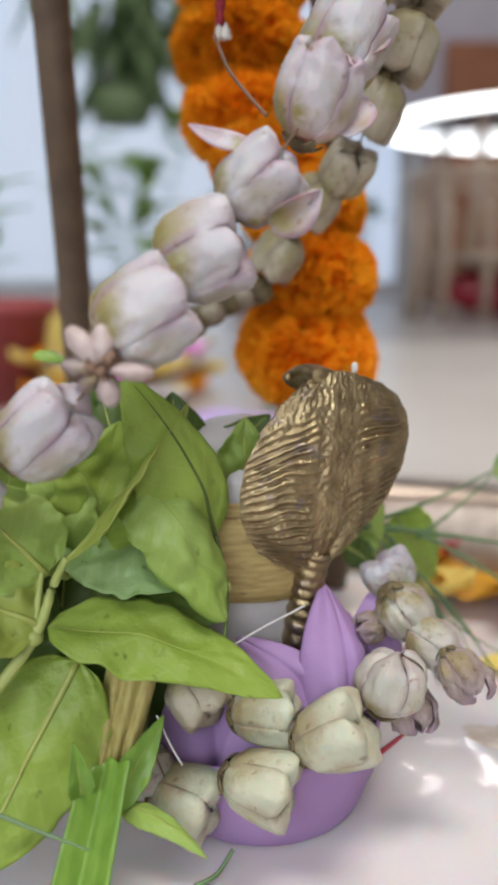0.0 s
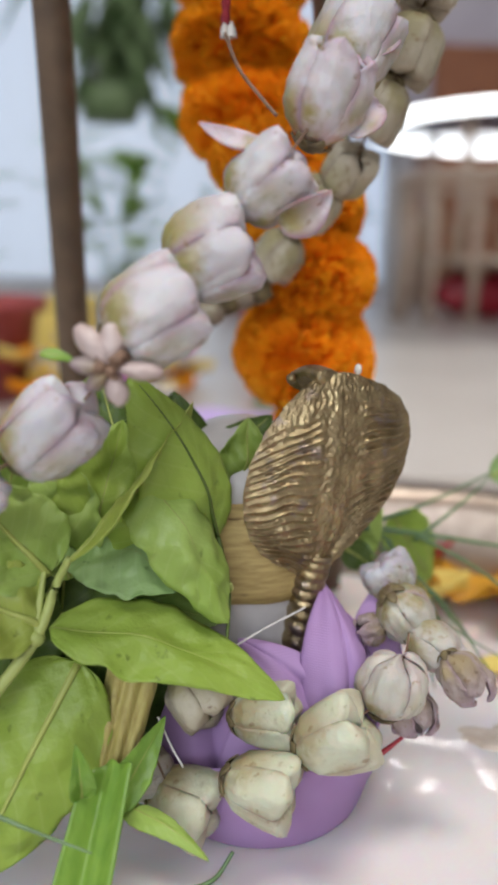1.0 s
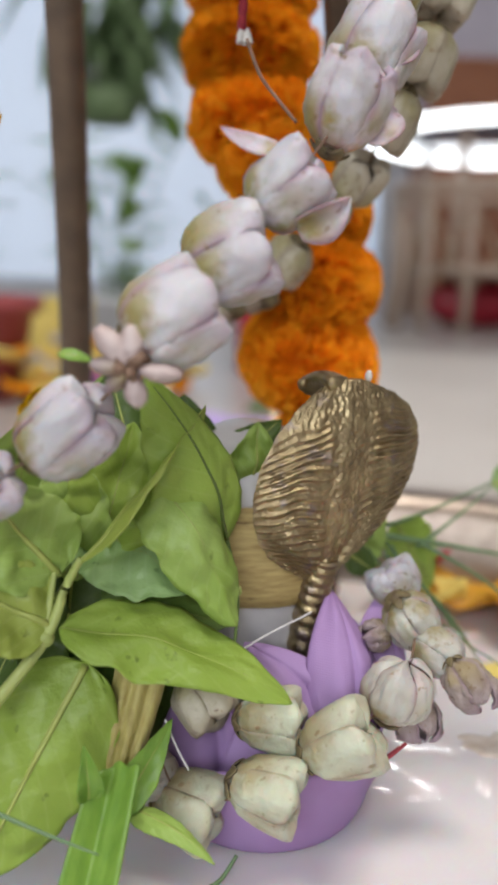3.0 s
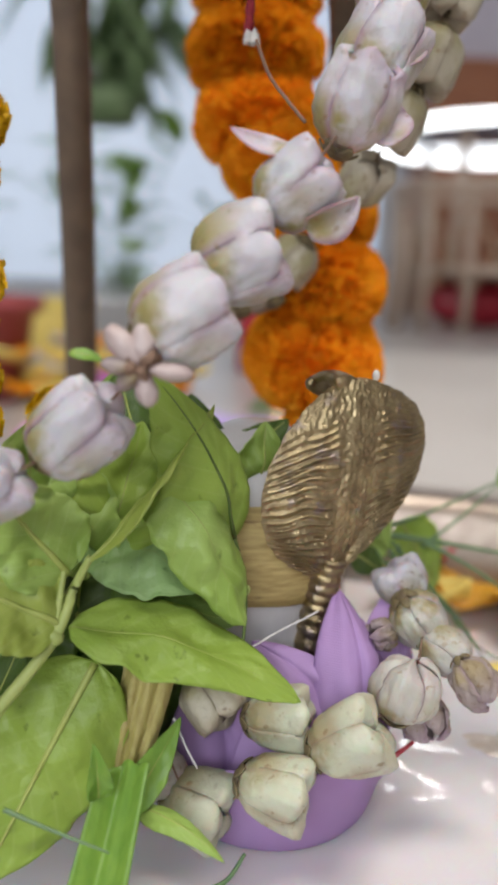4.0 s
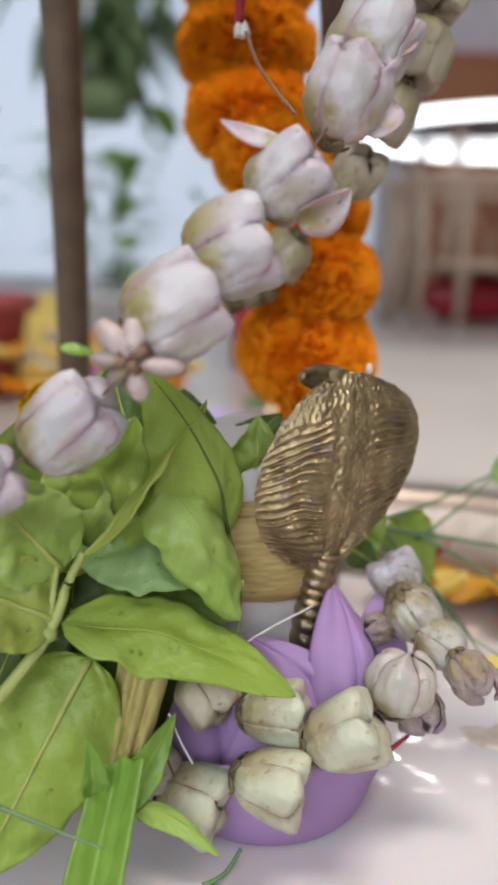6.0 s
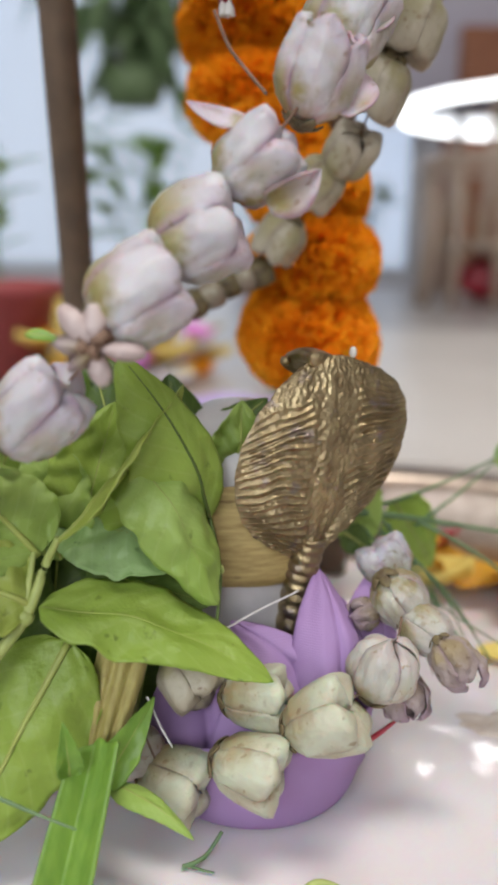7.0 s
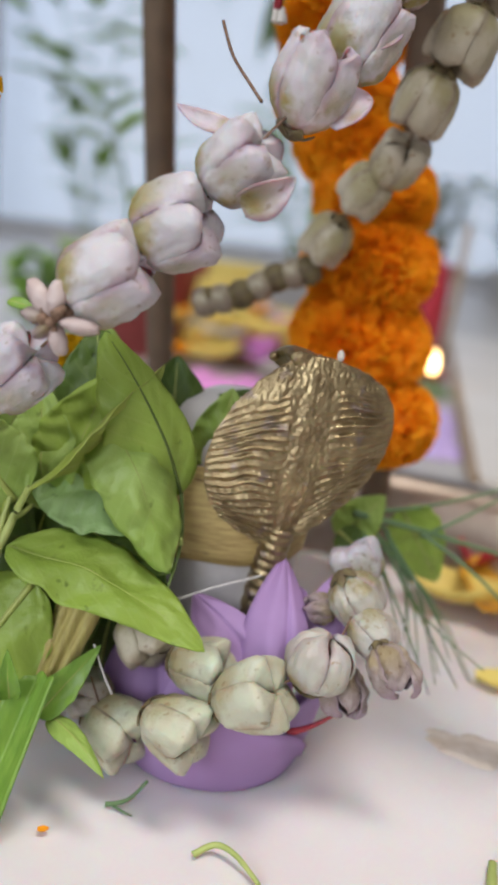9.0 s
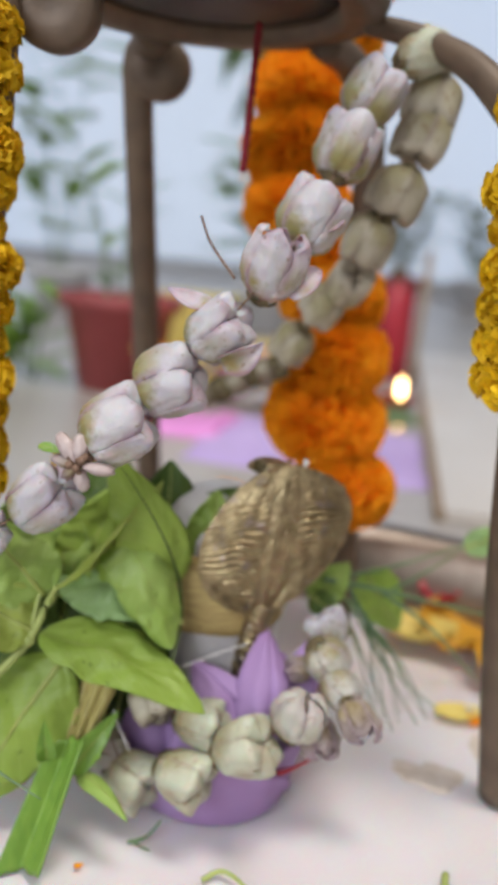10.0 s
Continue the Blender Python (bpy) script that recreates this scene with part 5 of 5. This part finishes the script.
# ---- offerings on the floor behind the tray ----
def cloth(name, x0, x1, y0, y1, material, label, seed, h=0.012):
    o = thing(name, ((x0 + x1) / 2, (y0 + y1) / 2, FZ), label, "cloth")
    bm = bmesh.new()

    def f(u, v):
        x, y = x0 + (x1 - x0) * u, y0 + (y1 - y0) * v
        e = min(1, 6 * min(u, 1 - u, v, 1 - v))
        z = 0.001 + e * h * (0.7 + 0.9 * noise.noise(Vector((x * 14, y * 9, seed))))
        return Vector((x + 0.02 * noise.noise(Vector((y * 8, seed, 1))), y + 0.02 * noise.noise(Vector((x * 8, seed, 4))), max(0.001, z))) - Vector((o.location.x, o.location.y, 0))
    sheet(bm, f, 40, 40, 0.001)
    part("fabric", bm, material, o)


cloth("lavender_cloth", -0.16, 0.098, 0.76, 1.02, PURPLE_FAR, "pale lavender cloth lying crumpled on the floor", 2.0)
cloth("pink_cloth", -0.235, -0.135, 0.86, 1.0, PINK_FAR, "bright pink cloth lying crumpled on the floor", 6.0, 0.018)
board = thing("floor_board", (0.6, 1.3, FZ), "low pale beige board with a brown edge lying on the floor", "board")
bm = bmesh.new()
bmesh.ops.create_cube(bm, size=1.0)
for v in bm.verts:
    far = v.co.y > 0
    v.co = Vector(((0.106 if far else 0.1135) if v.co.x < 0 else 1.5, 1.95 if far else 0.665, FZ + 0.0005 if v.co.z < 0 else FZ + 0.0105)) - Vector(board.location)
bmesh.ops.bevel(bm, geom=bm.edges[:], offset=0.001, segments=2, affect="EDGES")
part("board_top", bm, SLAB, board, "", False)
bm = bmesh.new()
tube(bm, [Vector((0.1095, 0.665, FZ + 0.0052)) - Vector(board.location), Vector((0.1015, 1.95, FZ + 0.0052)) - Vector(board.location)], 0.0060, 8, 0.85)
part("edge_strip", bm, SLAB_EDGE, board, "brown edge strip", False)

lamp = thing("clay_lamp", (0.0625, 1.20, FZ), "small clay oil lamp with a burning flame on the floor", "oil lamp")
bm = bmesh.new()
lathe(bm, [(0, 0), (0.014, 0), (0.026, 0.010), (0.030, 0.020), (0.028, 0.0205), (0.022, 0.011), (0, 0.008)], n=32)
part("bowl", bm, CLAY, lamp)
bm = bmesh.new()
lathe(bm, [(0, 0), (0.004, 0.004), (0.0065, 0.011), (0.005, 0.020), (0.002, 0.029), (0, 0.033)], (0.006, -0.016, 0.020), n=20)
part("flame", bm, FLAME, lamp, "bright burning flame")
lf = thing("floor_leaf", (0.07, 1.06, FZ), "green leaf lying on the floor by the lamp", "leaf")
blade(lf, (0.02, 1.09, FZ + 0.004), (0.10, 1.05, FZ + 0.012), (0, -0.4, 0.9), 0.05, 0.05, 0.1, PLANT, 0.2, 0.8, seed=81)
bottle = thing("red_bottle", (0.045, 1.55, FZ), "red plastic bottle standing on the floor", "bottle")
bm = bmesh.new()
lathe(bm, [(0, 0), (0.032, 0), (0.035, 0.006), (0.035, 0.14), (0.03, 0.165), (0.014, 0.18), (0.013, 0.20), (0, 0.20)], n=40)
part("body", bm, RED, bottle)
bm = bmesh.new()
lathe(bm, [(0.0135, 0.186), (0.016, 0.186), (0.016, 0.208), (0.0, 0.21)], n=32)
part("cap", bm, BROWN_METAL, bottle)
stick = thing("incense_stick", (0.085, 1.45, FZ), "thin brown incense stick standing on the floor", "incense")
bm = bmesh.new()
tube(bm, [(0, 0, 0.0), (0.006, 0.02, 0.12), (0.01, 0.04, 0.24)], 0.006, 8)
part("stick_rod", bm, SLAB_EDGE, stick)
boxo = thing("yellow_box", (-0.33, 1.52, FZ), "plain yellow cardboard box standing on the floor", "box")
bm = bmesh.new()
box(bm, (-0.07, -0.04, 0.0), (0.07, 0.04, 0.125), 0.002)
part("carton", bm, YELLOW_BOX, boxo, "", False)
bm = bmesh.new()
box(bm, (-0.072, -0.042, 0.110), (0.072, 0.042, 0.127), 0.002)
part("lid", bm, YELLOW_PETAL, boxo, "", False)
# heap of mixed loose petals behind the leaves
rnd = random.Random(5)
for k in range(64):
    m_, lab = ((YELLOW_PETAL, "yellow petal in the heap behind the tray"), (WHITE_PETAL, "white petal in the heap behind the tray"), (ORANGE, "orange petal in the heap behind the tray"),
               (PINK_FAR, "pink petal in the heap behind the tray"))[(0, 0, 1, 0, 2, 1, 3)[k % 7]]
    loose_petal((rnd.uniform(-0.30, -0.08), rnd.uniform(1.04, 1.34), FZ + 0.002 + 0.013 * (k % 5)), rnd.uniform(0.05, 0.085), rnd.uniform(0, 360), m_, lab, 0.5)
for x, y, s in ((-0.075, 0.62, 0.6), (-0.205, 1.20, 1.1), (-0.16, 1.28, 0.9), (-0.059, 0.24, 0.45)):
    pet, core = YELLOW_HEADS[0] if y < 0.5 else ORANGE_HEADS[1]
    s = s * 1.9 if y < 0.5 else s
    g = new("marigold_head", pet)
    g.location = (x, y, FZ + 0.0285 * 0.62 * s if y > 0.5 else 0.108)
    g.scale = (s, s, s)
    tagged(g, "single loose orange marigold head", "flower", "loose marigolds")
    c = new("flower_core", core)
    c.parent = g

# ---- potted plants ----
def pot(at, r, h, label, material=TERRACOTTA):
    o = thing("flower_pot", at, label, "plant pot", "pots")
    bm = bmesh.new()
    lathe(bm, [(0, 0), (r * 0.68, 0), (r * 0.93, h * 0.86), (r * 1.06, h * 0.865), (r * 1.08, h * 0.99), (r * 1.05, h), (r * 0.96, h), (r * 0.9, h * 0.9), (r * 0.88, h * 0.84), (0, h * 0.84)], n=48)
    part("pot_shell", bm, material, o)
    bm = bmesh.new()
    blob(bm, (0, 0, h * 0.845), r * 0.84, r * 0.84, 0.01, 2)
    part("soil", bm, SOIL, o)
    return o


def plant(at, height, n, material, spread, leaf, seed, label, name="potted_plant", droop=0.15):
    o = thing(name, at, label, "plant", "plants")
    rnd = random.Random(seed)
    lv = bmesh.new()
    for i in range(n):
        st = bmesh.new()
        a = rnd.uniform(0, 6.28)
        lean = spread * rnd.uniform(0.2, 1)
        hh = height * rnd.uniform(0.6, 1)
        top = Vector((lean * math.cos(a), lean * math.sin(a) * 0.6, hh))
        line = smooth_line([(0.02 * math.cos(a), 0.02 * math.sin(a), 0), top * 0.5 + Vector((0, 0, 0.05 * height)), top], 5)
        tube(st, line, lambda t: 0.0035 * (1 - 0.6 * t), 6)
        part("stem", st, PLANT, o)
        for k in range(9):
            s = 0.25 + 0.75 * k / 8
            p = line[min(int(s * (len(line) - 1)), len(line) - 1)]
            b = rnd.uniform(0, 6.28)
            d = Vector((math.cos(b), math.sin(b), rnd.uniform(0.1, 0.9))).normalized()
            L = leaf * rnd.uniform(0.6, 1.2)
            side = d.cross(Vector((0, 0, 1))).normalized()

            def f(u, v, p=p, d=d, L=L, side=side):
                c = 2 * u - 1
                w = 0.16 * L * math.sin(math.pi * min(1, (v * 0.95 + 0.05) ** 0.8)) ** 0.8
                return p + d * (L * v) + side * (c * w) + Vector((0, 0, -droop * L * v * v * 2 + 0.2 * w * abs(c)))
            sheet(lv, f, 2, 5, 0.0006)
    part("foliage", lv, material, o)
    return o


pot((-0.352, 1.12, FZ), 0.086, 0.140, "maroon plastic flower pot standing on the floor")
plant((-0.358, 1.12, FZ + 0.114), 0.26, 2, PLANT_PALE, 0.14, 0.08, 3, "leafy green plant growing in the maroon pot")
pot((-0.95, 2.3, FZ), 0.10, 0.12, "pale plastic flower pot standing on the floor", WALL)
plant((-0.95, 2.3, FZ + 0.10), 0.75, 4, PLANT_PALE, 0.28, 0.20, 7, "tall leafy green plant growing in a pale pot")
pot((-0.30, 2.2, FZ), 0.10, 0.11, "pale plastic flower pot standing on the floor", WALL)
plant((-0.30, 2.2, FZ + 0.092), 0.46, 5, PLANT_PALE, 0.34, 0.19, 9, "lime green leafy plant growing in a pot")
pot((0.42, 4.3, FZ), 0.12, 0.15, "pale plastic flower pot standing on the floor", WALL)
plant((0.42, 4.3, FZ + 0.127), 0.42, 7, PLANT, 0.25, 0.18, 12, "leafy green plant by the window")
pot((0.02, 3.6, FZ), 0.12, 0.15, "maroon plastic flower pot standing on the floor")
plant((0.02, 3.6, FZ + 0.127), 0.40, 7, PLANT, 0.25, 0.16, 14, "leafy green plant by the window")
plant((-0.50, 1.12, FZ), 0.13, 4, PLANT_PALE, 0.06, 0.10, 23, "small lime green seedling standing on the floor", "seedling")
hang = plant((-0.44, 3.0, 0.74), 0.34, 14, PLANT, 0.34, 0.2, 21, "bushy green plant hanging in a basket by the window", "hanging_plant", 0.6)
bm = bmesh.new()
lathe(bm, [(0, -0.1), (0.09, -0.1), (0.13, 0.0), (0.12, 0.005), (0.08, -0.09), (0, -0.09)], n=32)
part("basket", bm, PLANT, hang)
for a in (0.3, 2.4, 4.5):
    bm = bmesh.new()
    tube(bm, [(0.125 * math.cos(a), 0.125 * math.sin(a), 0), (0, 0, 0.9), (0, 0, 2.01)], 0.003, 6)
    part("cord", bm, THREAD, hang)

# ---- far furniture ----
chair = thing("cane_chair", (1.0, 3.1, FZ), "low round-backed wooden cane chair standing on the floor", "chair")
bm = bmesh.new()
arc = [(0.40 * math.cos(radians(a)), 0.26 * math.sin(radians(a)), 0.50) for a in range(170, 371, 10)]
tube(bm, arc, 0.022, 12)
part("back_rail", bm, WOOD, chair)
bm = bmesh.new()
tube(bm, [(x, y, 0.45) for x, y, z in arc], 0.012, 10)
part("lower_rail", bm, WOOD, chair)
for a in (172, 195, 218, 243, 270, 297, 322, 345, 368):
    bm = bmesh.new()
    x, y = 0.40 * math.cos(radians(a)), 0.26 * math.sin(radians(a))
    tube(bm, [(x, y, 0.0), (x * 0.96, y * 0.96, 0.25), (x, y, 0.5)], 0.017, 10)
    part("post", bm, WOOD, chair)
for a0, a1 in ((195, 218), (218, 243), (243, 270), (270, 297)):
    for f0, f1 in ((a0, a1), (a1, a0)):
        bm = bmesh.new()
        tube(bm, [(0.39 * math.cos(radians(f0)), 0.25 * math.sin(radians(f0)), 0.12), (0.39 * math.cos(radians(f1)), 0.25 * math.sin(radians(f1)), 0.44)], 0.006, 6)
        part("cane_strand", bm, SLAB_EDGE, chair)
bm = bmesh.new()
lathe(bm, [(0, 0.20), (0.30, 0.20), (0.31, 0.22), (0.30, 0.235), (0, 0.24)], n=36)
part("seat", bm, WOOD, chair)
cush = thing("red_cushion", (0.86, 3.0, FZ + 0.02), "round red cushion resting against the chair", "cushion")
bm = bmesh.new()
bmesh.ops.create_uvsphere(bm, u_segments=32, v_segments=20, radius=0.13)
for v in bm.verts:
    v.co = Vector((v.co.x * 1.75, v.co.y * 0.6, v.co.z * 0.72 + 0.1))
part("cover", bm, RED, cush)
cush.location = (0.98, 3.2, FZ)

tab = thing("glass_table", (1.20, 3.6, FZ), "round glass table with a glowing white light strip", "table")
bm = bmesh.new()
lathe(bm, [(0, 0.765), (0.60, 0.765), (0.615, 0.775), (0.60, 0.785), (0, 0.785)], n=72)
part("tabletop", bm, mat("blue_grey_glass", (0.22, 0.25, 0.33), (0.2, 0.23, 0.3), rough=0.1, scale=4), tab)
bm = bmesh.new()
lathe(bm, [(0.600, 0.742), (0.620, 0.742), (0.624, 0.780), (0.617, 0.782), (0.600, 0.764), (0.600, 0.742)], n=72)
part("light_strip", bm, LED, tab, "glowing white light strip")
for a in (45, 135, 225, 315):
    bm = bmesh.new()
    x, y = 0.48 * math.cos(radians(a)), 0.48 * math.sin(radians(a))
    tube(bm, [(x, y, 0), (x * 0.9, y * 0.9, 0.765)], 0.022, 12)
    part("table_leg", bm, WOOD, tab)
cab = thing("wooden_cabinet", (1.55, 4.85, FZ), "reddish-brown wooden cabinet against the grey wall", "cabinet")
bm = bmesh.new()
box(bm, (-0.5, -0.18, 0.0), (0.5, 0.18, 1.36), 0.006)
part("carcass", bm, CABINET, cab, "", False)
for k in range(2):
    bm = bmesh.new()
    box(bm, (-0.48 + 0.485 * k, -0.2, 0.06), (-0.005 + 0.485 * k, -0.181, 1.30), 0.004)
    d = part("door", bm, CABINET, cab, "", False)
    bm = bmesh.new()
    tube(bm, [(-0.03 + 0.06 * k, -0.225, 0.7), (-0.03 + 0.06 * k, -0.225, 0.85)], 0.008, 8)
    part("handle", bm, STEEL, d)
for k, (x, h, r, m_, lab) in enumerate(((-0.42, 0.22, 0.05, PLANT_PALE, "green bottle standing on the cabinet"), (-0.30, 0.17, 0.06, YELLOW_BOX, "yellow jar standing on the cabinet"),
                                        (-0.16, 0.26, 0.045, BLUE, "blue bottle standing on the cabinet"), (-0.02, 0.2, 0.05, ORANGE_FAR, "orange jar standing on the cabinet"), (0.15, 0.25, 0.05, RED, "red bottle standing on the cabinet"))):
    o = thing("bottle", (1.55 + x, 4.85, FZ + 1.36), lab, "bottle", "bottles on the cabinet")
    bm = bmesh.new()
    lathe(bm, [(0, 0), (r * 0.95, 0), (r, 0.01), (r, h * 0.65), (r * 0.5, h * 0.82), (r * 0.4, h), (0, h)], n=24)
    part("body", bm, m_, o)
    bm = bmesh.new()
    lathe(bm, [(0, h * 0.995), (r * 0.46, h * 0.995), (r * 0.46, h * 1.1), (0, h * 1.1)], n=20)
    part("cap", bm, WALL, o)
# ceiling light panels
for x, y in ((0.55, -0.2),):
    o = thing("ceiling_light", (x, y, 2.75), "flat white rectangular ceiling light panel", "ceiling light", "ceiling lights")
    bm = bmesh.new()
    box(bm, (-0.64, -0.34, -0.02), (0.64, 0.34, 0.0), 0.003)
    part("frame", bm, FRAME, o, "", False)
for x, y in SPOTS:
    o = thing("ceiling_spot", (x, y, 2.75), "small square white ceiling spot light", "ceiling light", "ceiling spots")
    bm = bmesh.new()
    box(bm, (-0.09, -0.08, -0.02), (0.09, 0.08, 0.0), 0.003)
    part("frame", bm, FRAME, o, "", False)
